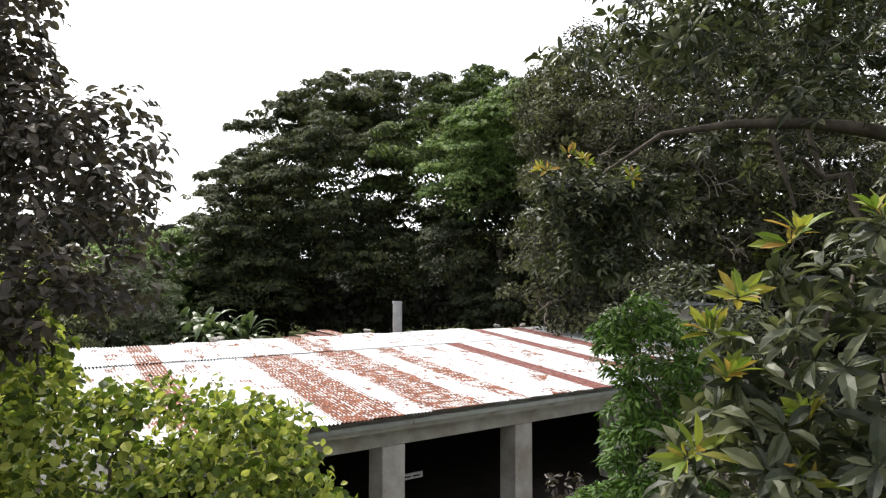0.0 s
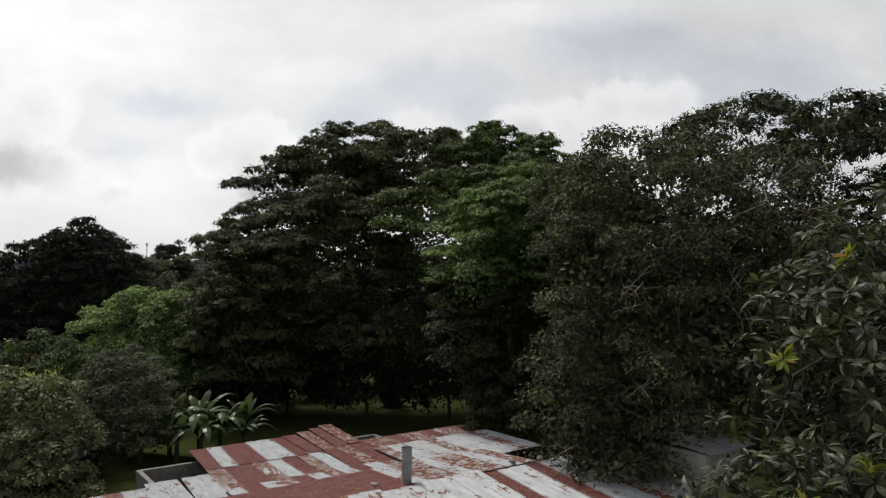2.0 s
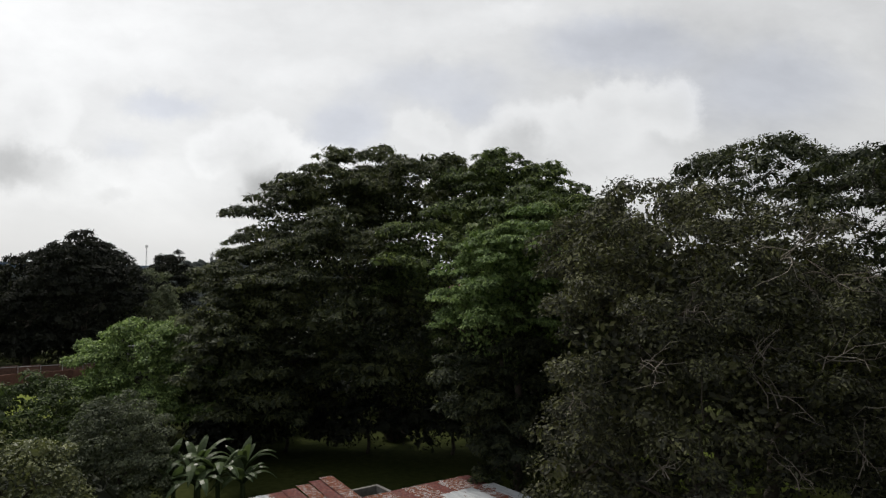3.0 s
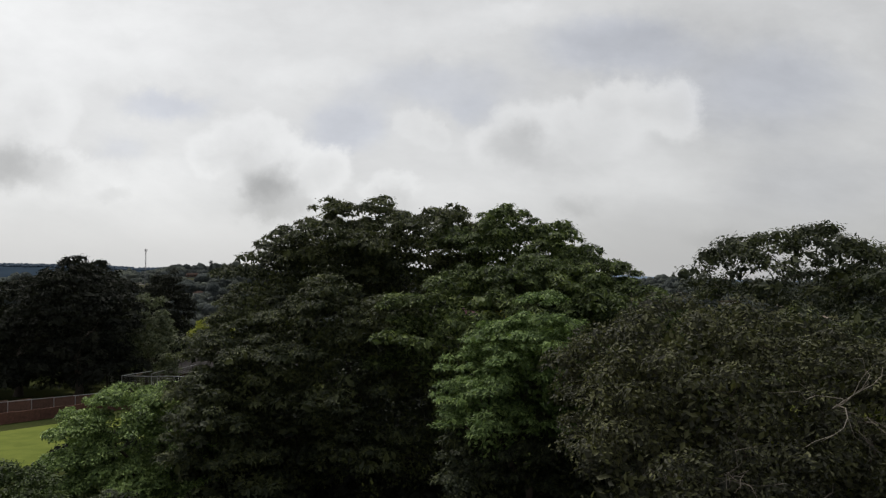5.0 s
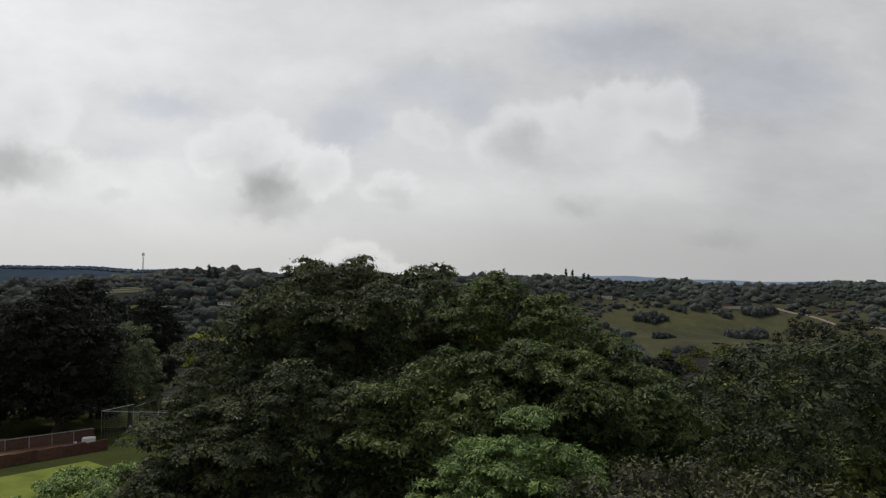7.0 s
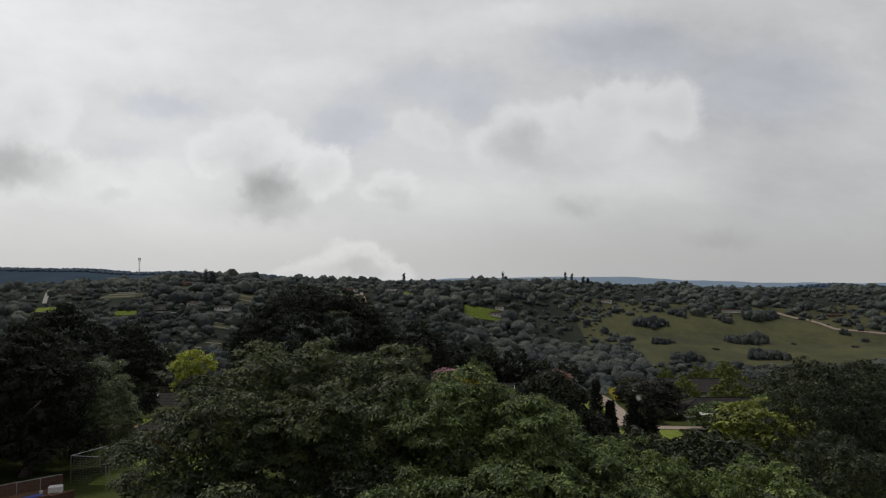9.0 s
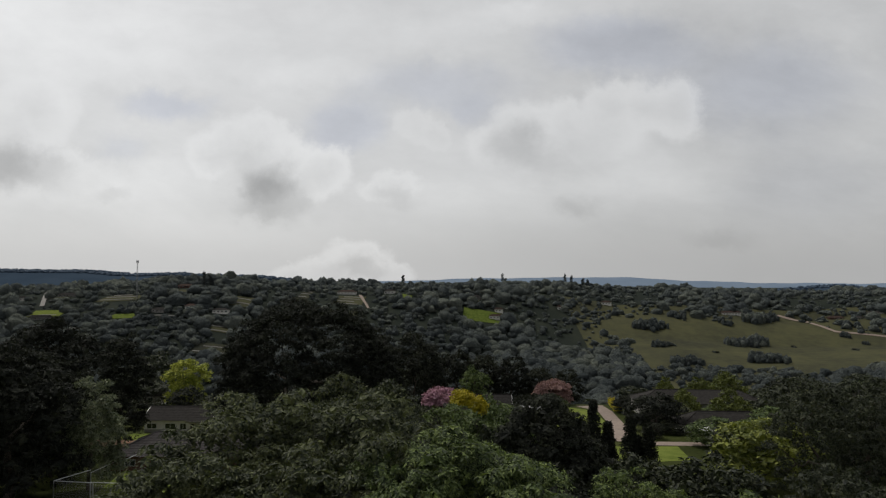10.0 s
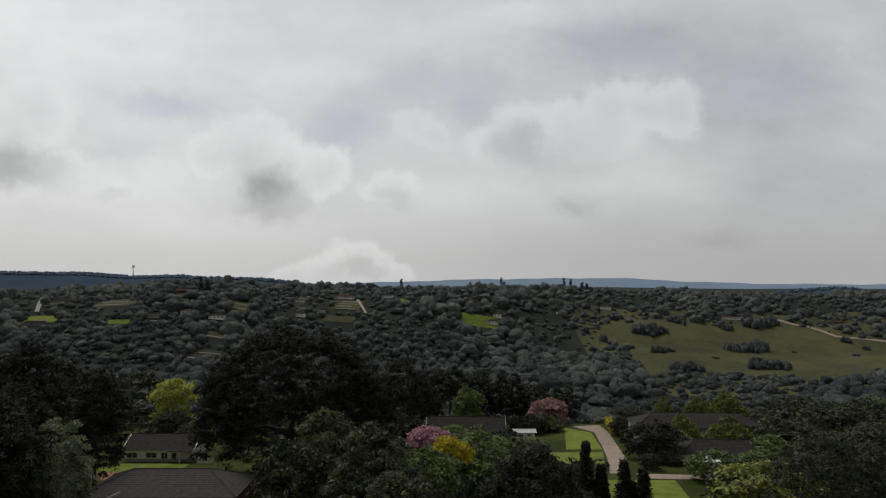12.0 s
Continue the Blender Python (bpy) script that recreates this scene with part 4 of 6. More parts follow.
# ---- leaves close to where the camera rises ----
def rosettes(rng, clumps, per, leaf, mat, ob, name="crown", count=8, bend=0.25, rise_to=(-0.25, 0.9)):
    """Twig ends, each with a whorl of large drooping leaves."""
    n = len(clumps) * per
    c = np.repeat(clumps, per, axis=0)
    d = sphere_dirs(rng, n, -0.6)
    at = c[:, :3] + d * c[:, [3, 3, 4]] * rng.uniform(0.75, 1.0, n)[:, None]
    axis = unit(d * 0.8 + np.array([0, 0, 0.7]) + rng.normal(0, 0.25, (n, 3)))
    ref = unit(np.cross(axis, rng.normal(0, 1, (n, 3))))
    other = np.cross(axis, ref)
    turn = np.tile(np.arange(count) * 2 * np.pi / count, n) + np.repeat(rng.uniform(0, 6.28, n), count) + rng.normal(0, 0.35, n * count)
    rep = lambda a: np.repeat(a, count, axis=0)
    out = rep(ref) * np.cos(turn)[:, None] + rep(other) * np.sin(turn)[:, None]
    rise = rng.uniform(*rise_to, n * count)[:, None]
    along = unit(out + rep(axis) * rise - np.array([0, 0, 0.15]))
    face = unit(rep(axis) - out * rise + rng.normal(0, 0.15, (n * count, 3)))
    size = rng.uniform(0.5, 1.15, n * count)
    v, f = leaf_cards(rep(at) + along * 0.02, along, face, leaf[0] * size, leaf[1] * size, bend)
    part_mesh(name, mesh_of(name, v, f, mat), ob)
    return at


def leafy_shrub(name, at, lobes, clumps, size, per, leaf, label, seed, young=14, mat="glossy", trunk=0.1, limbs=14, category="tree"):
    rng = np.random.default_rng(seed)
    ob = thing(name, at, 0, label, category)
    c = clumps_on(rng, lobes, clumps, size, 0.8, -0.5, 0.55)
    rosettes(rng, c, per, leaf, mat, ob)
    if young:
        tips = c[rng.choice(len(c), min(young, len(c)), replace=False)].copy()
        tips[:, 2] += tips[:, 4] * 0.7
        tips[:, 3:] *= 0.3
        rosettes(rng, tips, 1, (leaf[0] * 0.95, leaf[1]), "young", ob, "young_leaves", 8)
    top = max(l[2] + l[5] for l in lobes)
    targets = c[rng.choice(len(c), min(limbs, len(c)), replace=False)]
    mid = np.mean([l[:2] for l in lobes], axis=0)
    v, f = tubes(limbs_to(rng, (0, 0, -0.2), (mid[0] * 0.4, mid[1] * 0.4, top * 0.5), targets, trunk))
    part_mesh("trunk", mesh_of("trunk", v, f, "bark", True), ob)
    return ob, c


# the fruit tree on the right of the climb
avocado, spots = leafy_shrub("avocado_tree", (5.6, 8.8, 0), [(-0.9, -0.5, 8.4, 2.2, 1.5, 2.3), (0.8, 0.2, 8.3, 2.4, 1.8, 2.5), (-3.2, -1.2, 7.3, 1.1, 0.9, 0.9), (-2.2, -1.0, 7.6, 1.2, 1.0, 0.9), (-1.5, -0.8, 6.75, 1.2, 1.0, 0.5), (1.4, -0.5, 5.6, 1.6, 1.5, 1.9), (0.9, -0.3, 5.0, 1.5, 1.2, 1.6),
     (2.4, 0, 6.5, 2.2, 1.8, 2.6), (2.0, 0, 8.8, 1.8, 1.5, 2), (-2.0, -0.3, 9.1, 1.0, 1.0, 1.2), (-1.0, 0, 9.5, 1.3, 1.2, 1.3)] ,
     330, 0.34, 8, (0.19, 0.066), "tall avocado tree with glossy leaves and hanging green fruit", 61, 4, trunk=0.15, limbs=26)
limb = tubes([[(0.4, -0.6, 6.6, 0.12), (-0.8, -1.0, 6.72, 0.085), (-1.5, -1.2, 6.74, 0.07), (-2.4, -1.3, 6.71, 0.05), (-3.2, -1.3, 6.6, 0.028), (-3.8, -1.25, 6.2, 0.015), (-4.0, -1.15, 5.8, 0.01)], [(-2.0, -1.3, 6.6, 0.03), (-1.9, -1.35, 6.2, 0.025), (-1.75, -1.3, 5.8, 0.015)]])
rosettes(np.random.default_rng(74), clumps_on(np.random.default_rng(75), [(-4.05, -1.1, 5.8, 0.55, 0.42, 0.5), (-3.9, -1.0, 5.2, 0.62, 0.45, 0.55), (-3.4, -1.0, 5.9, 0.5, 0.45, 0.4)], 105, 0.16, 0.8, -0.6, 0.3), 7, (0.13, 0.045), "glossy", avocado, "hanging_branch")
part_mesh("limb", mesh_of("limb", *limb, "bark", True), avocado, "thick bare horizontal limb")
rng = np.random.default_rng(62)
bm = bmesh.new()
bmesh.ops.create_uvsphere(bm, u_segments=10, v_segments=8, radius=0.045)
for w in bm.verts:
    w.co.z *= 1.3
    w.co.x *= 1.0 - 2.2 * max(w.co.z, 0)
    w.co.y *= 1.0 - 2.2 * max(w.co.z, 0)
fruit_mesh = bpy.data.meshes.new("fruit")
bm.to_mesh(fruit_mesh), bm.free()
fruit_mesh.materials.append(MAT["fruit"])
for p in fruit_mesh.polygons:
    p.use_smooth = True
for c in spots[rng.choice(len(spots), 44, replace=False)]:
    part_mesh("fruit", fruit_mesh, avocado, "green avocado", Matrix.Translation((c[0] + rng.uniform(-0.3, 0.3), c[1] - c[3] * 0.8, c[2] - c[4] * 1.1)))
young, _ = leafy_shrub("young_avocado_tree", (2.7, 4.4, 0), [(0, 0, 4.3, 0.95, 0.7, 0.95), (-0.7, 0.1, 3.7, 0.7, 0.6, 0.7), (0.7, 0.1, 3.8, 0.9, 0.7, 1.1), (-0.2, -0.1, 2.9, 1.3, 0.7, 1.1)],
            92, 0.26, 4, (0.23, 0.09), "young avocado tree with dark leaves and yellow-orange new tips", 63, 2, trunk=0.05)


def new_tips(name, parent, spots, leaf, seed):
    """Whorls of yellow new leaves at given places in the world."""
    rng = np.random.default_rng(seed)
    c = np.column_stack([np.array(spots) - np.array(parent.location), np.full(len(spots), 0.05), np.full(len(spots), 0.05)])
    rosettes(rng, c, 2, leaf, "young", parent, name, 9, 0.15, (0.3, 1.8))


new_tips("young_leaves", avocado, [(1.84, 6.6, 8.15), (2.2, 6.7, 8.14), (3.02, 7.4, 10.0), (2.3, 7.2, 9.2), (2.9, 7.1, 8.3)], (0.13, 0.045), 70)
new_tips("young_leaves", young, [(2.18, 4.25, 5.25), (1.78, 4.2, 4.9), (1.64, 4.1, 4.42), (1.47, 4.1, 3.98), (2.67, 4.2, 5.38), (1.96, 3.9, 3.86), (1.65, 4.2, 4.66), (2.15, 4.0, 4.17)], (0.2, 0.065), 72)
new_tips("young_leaves", avocado, [(1.33, 7.3, 6.33), (1.5, 7.35, 6.25), (1.12, 7.4, 6.2), (1.98, 7.2, 6.09)], (0.12, 0.04), 73)
tree("fern_leaved_shrub", (2.45, 8.2, 0), [(0, 0, 4.0, 0.62, 0.6, 0.75), (0.2, 0, 3.0, 0.8, 0.6, 0.9), (0.1, 0.1, 2.0, 0.9, 0.7, 1.0)], 90, 0.2, 110, (0.13, 0.04), "fern", 0.05, 0.4, 65, "fern-leaved bright green shrub", "shrub", droop=0.6, solid=0, fill=0)
# broad-leaved tree close on the left
tree("shade_tree", (-4.6, 5.3, 0), [(0, 0, 5.6, 1.6, 1.1, 1.6), (0.5, 0, 6.9, 0.9, 0.8, 0.8), (-0.6, 0, 7.1, 1.2, 0.8, 0.8), (1.4, 0, 5.3, 0.95, 0.8, 0.95), (0.5, 0, 4.7, 1.0, 0.8, 0.6), (-1.2, 0, 6.2, 1.5, 1, 1.4), (0.2, 0.2, 6.4, 0.9, 0.8, 0.9), (1.9, 0, 5.9, 0.35, 0.35, 0.5)],
     330, 0.26, 56, (0.1, 0.06), "shade", 0.12, 0.5, 66, "leafy tree with dull purple-green leaves", limbs=24, low=-0.7, bend=0.18, flat=0.8, jitter=0.5, solid=0, fill=0)
# climbing shrub in front of the shed's end
tree("vine_shrub", (-3.0, 6.6, 0), [(0, 0, 3.15, 1.6, 0.9, 0.9), (-1.5, 0, 3.4, 1.4, 0.9, 1.0), (-1.1, -0.2, 4.45, 0.5, 0.5, 0.55), (1.0, 0, 3.0, 0.8, 0.8, 0.85), (1.3, 0, 2.6, 0.75, 0.8, 0.85), (-0.3, -0.2, 2.0, 2.4, 0.9, 1.1), (-2.4, -0.3, 3.7, 0.8, 0.7, 0.9)],
     300, 0.25, 40, (0.10, 0.08), "vine", 0.07, 0.4, 67, "sprawling shrub with broad bright green heart-shaped leaves", "shrub", limbs=60, low=-0.5, bend=0.15, flat=0.85, upward=0.35, jitter=0.9, shell=0.45, solid=0, fill=0.15)
tree("leafy_understorey", (1.6, 10.6, 0), [(1.3, 0, 1.2, 1.4, 0.9, 1.3), (3.2, -1, 1.5, 1.6, 1.2, 1.6), (0.2, -0.8, 0.9, 0.9, 0.8, 1.1)], 80, 0.3, 60, (0.13, 0.07), "shade", 0.06, 0.3, 68, "leafy shrub before the shed pillar", "shrub", solid=0, fill=0)
tree("fruit_bush", (6.2, 17.5, 0), [(0, 0, 3.0, 2.0, 1.6, 2.4), (1.8, 0.8, 2.4, 1.8, 1.5, 2.2)], 70, 0.5, 60, (0.2, 0.08), "glossy", 0.1, 0.4, 69, "dark leafy tree beside the roof", "tree", solid=0, fill=0)

# ---- the garden wall, court fence and lawns past the big trees ----
def wall_run(name, a, b, height, mat, label, posts=0.0, thick=0.15, post_mat="zinc"):
    """A wall or fence from a to b that steps down with the ground; panel by panel, with posts."""
    a, b = Vector(a), Vector(b)
    n = max(int((b - a).length / 3.0), 1)
    ob = thing(name, (0, 0, 0), 0, label, "fence" if posts else "wall")
    d = (b - a).normalized()
    for i in range(n):
        p, q = a.lerp(b, i / n), a.lerp(b, (i + 1) / n)
        z = float(min(ground_z(p.x, p.y), ground_z(q.x, q.y)))
        m = Matrix.Translation((p.x, p.y, z)) @ Matrix.Rotation(math.atan2(d.y, d.x), 4, "Z")
        part("panel", boxes(((0.003, -thick / 2, -0.3), ((q - p).length - 0.003, thick / 2, height))), mat, ob, "", m)
        if posts:
            part("post", boxes(((-0.06, -0.14, -0.3), (0.06, -thick / 2 - 0.004, height + posts))), post_mat, ob, "", m)
    if posts:
        z0, z1 = float(ground_z(a.x, a.y)) + height, float(ground_z(b.x, b.y)) + height
        part_mesh("rail", mesh_of("rail", *tubes([[(a.x, a.y - 0.1, z0, 0.05), (b.x, b.y - 0.1, z1, 0.05)]], 6), post_mat), ob, "pale metal top rail")
    return ob


wall_run("boundary_fence", (-77, 82.6), (-54, 117.5), 1.75, "wood_fence", "long red-brown fence with pale posts and rail", 0.1)
wall_run("garden_wall", (-64.5, 80.5), (-47.5, 108.5), 1.5, "brick", "low red brick garden wall")
court = thing("court_fence", (0, 0, 0), 0, "tall wire court fence on steel posts", "fence")


def mesh_bay(a, b, height):
    a, b = Vector(a), Vector(b)
    d = (b - a)
    z = float(ground_z(a.x, a.y))
    part_mesh("post", mesh_of("post", *tubes([[(a.x, a.y, z - 0.2, 0.07), (a.x, a.y, z + height, 0.07)]], 6), "zinc"), court)
    part_mesh("rail", mesh_of("rail", *tubes([[(a.x, a.y, z + height, 0.06), (b.x, b.y, z + height, 0.06)]], 6), "zinc"), court)
    wires = []
    for i in range(1, 12):
        h = height * i / 12
        wires.append([(a.x, a.y, z + h, 0.006), (b.x, b.y, z + h, 0.006)])
    for i in range(1, 12):
        p = a + d * (i / 12)
        wires.append([(p.x, p.y, z, 0.006), (p.x, p.y, z + height, 0.006)])
    part_mesh("wire_mesh", mesh_of("wire_mesh", *tubes(wires, 3), "steel"), court)


CORNERS = [(-53.2, 118.2), (-50.8, 124), (-50.0, 132), (-49.0, 140)]
for a, b in zip(CORNERS, CORNERS[1:]):
    mesh_bay(a, b, 4.3)
for a, b in zip([(-53.2, 118.2), (-47, 117.2), (-41.7, 116.6)], [(-47, 117.2), (-41.7, 116.6), (-36.4, 116.2)]):
    mesh_bay(a, b, 4.3)
area_patch("lawn", [(-50.5, 118), (-30, 118), (-34, 150), (-56, 150)], "lawn", 0.05, "bright mown lawn behind the court fence", "lawn")
area_patch("lawn", [(-62, 74), (-36, 66), (-34, 90), (-46, 100)], "lawn", 0.05, "bright mown lawn inside the garden wall", "lawn")
area_patch("earth_yard", [(-78, 83), (-54.2, 117), (-47.5, 109), (-65, 80.5)], "earth", 0.03, "bare earth strip between wall and fence", "yard")
crate = thing("water_tank", (-52.6, 113.2, float(ground_z(-52.6, 113.2))), 20, "pale plastic tank beside the fence", "tank")
part("body", boxes(((-0.9, -0.5, 0), (0.9, 0.5, 1.0)), bevel=0.12), "paint", crate)
part("lid", boxes(((-0.3, -0.25, 1.003), (0.3, 0.25, 1.07)), bevel=0.03), "paint", crate)
bucket = thing("bucket", (-54.2, 112.4, float(ground_z(-54.2, 112.4))), 0, "white bucket on the bare earth", "bucket")
part_mesh("pail", mesh_of("pail", *tubes([[(0, 0, 0, 0.17), (0, 0, 0.45, 0.24)]], 14), "paint", True), bucket)
cover = thing("pool_cover", (-54.6, 108.6, float(ground_z(-54.6, 108.6)) + 0.1), 57, "blue plastic sheet on the ground", "plastic sheet")
part("sheet", boxes(((-2.6, -0.6, 0), (2.6, 0.6, 0.12)), bevel=0.05), "blue", cover)


# ---- trees of the middle distance: a few shapes, repeated ----
def broad_lobes(rng, w, h, n=7):
    rows = [(0, 0, h * 0.62, w * 0.62, w * 0.6, h * 0.38), (0, 0, h * 0.3, w * 0.75, w * 0.75, h * 0.28), (w * 0.4, 0, h * 0.18, w * 0.5, w * 0.6, h * 0.18), (-w * 0.4, 0, h * 0.18, w * 0.5, w * 0.6, h * 0.18)]
    for i in range(n):
        a, r = i * 2.4 + rng.uniform(-0.4, 0.4), w * rng.uniform(0.35, 0.62)
        rows.append((r * math.cos(a), r * math.sin(a), h * rng.uniform(0.34, 0.66), w * rng.uniform(0.36, 0.5), w * rng.uniform(0.36, 0.5), h * rng.uniform(0.2, 0.3)))
    return rows


def mid_tree(name, x, y, w, top, mat, label, seed, clumps=120, per=60, leaf=(0.85, 0.45), category="tree", group="", foot=None, size=None, **more):
    """A broad tree of radius w whose crown tops out at the given height."""
    z = float(ground_z(x, y)) if foot is None else foot
    rng = np.random.default_rng(seed)
    h = top - z
    return tree(name, (x, y, z), broad_lobes(rng, w, h), clumps, size or max(w * 0.17, 0.7), per, leaf, mat, 0.05 * w + 0.1, 0.4, seed, label, category, group, low=-0.3, leaf_low=-0.2, upward=0.4, fill=0.25, **more)


mid_tree("dark_round_tree", -63.5, 124, 12.0, 20.6, "dark", "very dark dense round-headed tree", 71, 260, 90, (0.5, 0.25), size=1.7)
mid_tree("dark_round_tree", -76, 128, 12, 17, "dark", "dark dense tree beside the fence", 72, 210, 80, (0.5, 0.25), size=1.7)
mid_tree("feathery_tree", -54.5, 131, 6.2, 14.6, "silver", "lighter feathery tree against dark trees", 73, 110, 80, (0.55, 0.22), size=1.0)
mid_tree("dark_tall_tree", -63.8, 161, 6.6, 20.0, "dark", "tall dark tree behind the court", 74, 150, 70, (0.55, 0.28))
mid_tree("dark_tall_tree", -88, 178, 12, 21, "dark", "tall dark broad tree", 75, 170, 70, (0.55, 0.28))
mid_tree("dark_tall_tree", -80, 160, 8, 15.5, "dark", "dark tree behind the feathery tree", 76, 130, 70, (0.55, 0.28))
fig_z = float(ground_z(-27, 174))
tree("giant_fig_tree", (-27, 174, fig_z), [(0, 0, 17, 19, 17, 15), (-8, -2, 12, 12, 11, 12), (8, -2, 13, 13, 11, 12.5), (-3, -5, 22, 10, 9, 9), (5, -5, 20, 10, 9, 10), (-12, -3, 8, 9, 9, 9), (12, -3, 8, 9, 9, 9), (0, -7, 10, 14, 10, 11), (-11, -3, 16, 9, 9, 10), (11, -3, 16, 9, 9, 10)], 720, 1.5, 60, (0.55, 0.27), "dark", 1.2, 0.35, 77,
     "immense dark dome-shaped tree", low=-0.35, leaf_low=-0.2, upward=0.4, limbs=30, fill=0.5, sprays=22, flat=0.7)
mid_tree("dark_tall_tree", -4, 184, 8, 18.5, "dark", "dark tree beside the immense dome", 78, 130, 70, (0.6, 0.3))
mid_tree("yellow_tree", -82.5, 248, 7.5, 4.0, "lemon", "round tree in yellow-green leaf", 79, 110, 60, (0.7, 0.36))
tree("blossom_tree", (3.2, 139, -4.5), [(0, 0, 14.2, 3.2, 3, 1.6), (-1.6, -0.5, 13.4, 1.8, 2, 1.2)], 60, 0.6, 46, (0.4, 0.24), "pink", 0.25, 0.5, 80, "tree crowned with pink blossom")
tree("yellow_flowering_shrub", (7.0, 121, -3.4), [(-1.0, 0, 15.9, 1.7, 1.8, 1.2), (0.8, 0, 15.2, 1.7, 1.8, 1.2), (2.0, 0, 14.4, 1.2, 1.4, 1.0)], 50, 0.5, 50, (0.36, 0.2), "flower", 0.15, 0.5, 81, "tall shrub full of yellow flowers", "shrub")
mid_tree("dark_leafy_tree", 17.5, 113, 8.6, 14.0, "dark", "dark rounded leafy tree", 82, 220, 80, (0.42, 0.21))
mid_tree("pale_leaved_tree", -5.5, 128, 7.0, 13.8, "canopy", "tree with pale green clustered leaves", 83, 210, 80, (0.42, 0.21))
mid_tree("fresh_tree", -1, 118, 6, 10, "canopy", "mid-green leafy tree in a garden", 84, 150, 70, (0.42, 0.21))
mid_tree("fresh_tree", 6, 104, 5.5, 8.5, "canopy", "fresh green leafy tree in a garden", 85, 150, 70, (0.4, 0.2))
mid_tree("pale_leaved_tree", -14, 102, 5.0, 11.0, "grove", "pale green leafy tree", 86, 140, 70, (0.4, 0.2))
mid_tree("canopy_tree", 14, 150, 7, 5.5, "fresh", "green leafy tree among garden trees", 87, 110, 60, (0.7, 0.35))
mid_tree("canopy_tree", -16, 150, 8, 12, "canopy", "green leafy tree among garden trees", 88, 110, 60, (0.7, 0.35))
mid_tree("dusky_blossom_tree", 42, 262, 7.0, -5.0, "dusky", "tree with dusky pink flower heads", 89, 100, 60, (0.8, 0.4))
mid_tree("canopy_tree", 38, 244, 5.5, -7.5, "canopy", "green tree beneath a pink-flowering one", 90, 90, 60, (0.8, 0.4))
mid_tree("dark_garden_tree", 31, 238, 6, -6.2, "dark", "dark green tree in a garden", 91, 90, 60, (0.8, 0.4))


for i, (x, y, w, top, mat, label) in enumerate(((24, 96, 7, 9, "acacia", "green layered tree past the yard"), (12, 84, 6, 9, "grove", "dark green tree past the yard"), (34, 84, 7, 9.5, "acacia", "green spreading tree past the yard"),
                                         (46, 92, 8, 10, "grove", "broad dark green tree past the yard"), (30, 60, 7, 10.2, "acacia", "broad green tree behind an open-crowned one"), (25.5, 49, 6.5, 11.8, "lime", "yellow-green flat-crowned tree beyond the shed"),
                                         (57, 117, 7.0, 16.6, "grove", "tall dark green garden tree"), (66.5, 121, 8.5, 15.5, "grove", "tall broad dark green garden tree"))):
    mid_tree("yard_tree", x, y, w, top, mat, label, 310 + i, 150, 70, (0.3, 0.13), size=1.0)


def conifer(x, y, top, w, seed):
    z = float(ground_z(x, y))
    rng = np.random.default_rng(seed)
    ob = thing("conifer", (x, y, z), rng.uniform(0, 360), "narrow dark pointed conifer", "conifer", "conifers")
    h = top - z
    t = rng.random(150) ** 0.8
    a = rng.uniform(0, 6.28, 150)
    r = 1.25 * w * (1 - t) * rng.uniform(0.6, 1, 150)
    c = np.column_stack([r * np.cos(a), r * np.sin(a), 0.4 + t * (h - 0.5), np.full(150, 0.55), np.full(150, 0.5)])
    v, f = leaves_on(rng, c, 34, 0.5, 0.2, -0.2, 0.4)
    part_mesh("crown", mesh_of("crown", v, f, "dark"), ob)
    part_mesh("trunk", mesh_of("trunk", *tubes([[(0, 0, -0.2, 0.22), (0, 0, h * 0.6, 0.1), (0, 0, h * 0.95, 0.03)]]), "bark", True), ob)


for i, (x, y, top, w) in enumerate(((28.2, 133, 10.0, 2.0), (30.4, 132, 6.6, 1.7), (32.7, 127, 8.6, 2.0), (35.6, 127, 7.4, 2.0), (34.2, 128, 5.2, 1.6), (31.0, 134, 4.6, 1.4))):
    conifer(x, y, top, w, 100 + i)

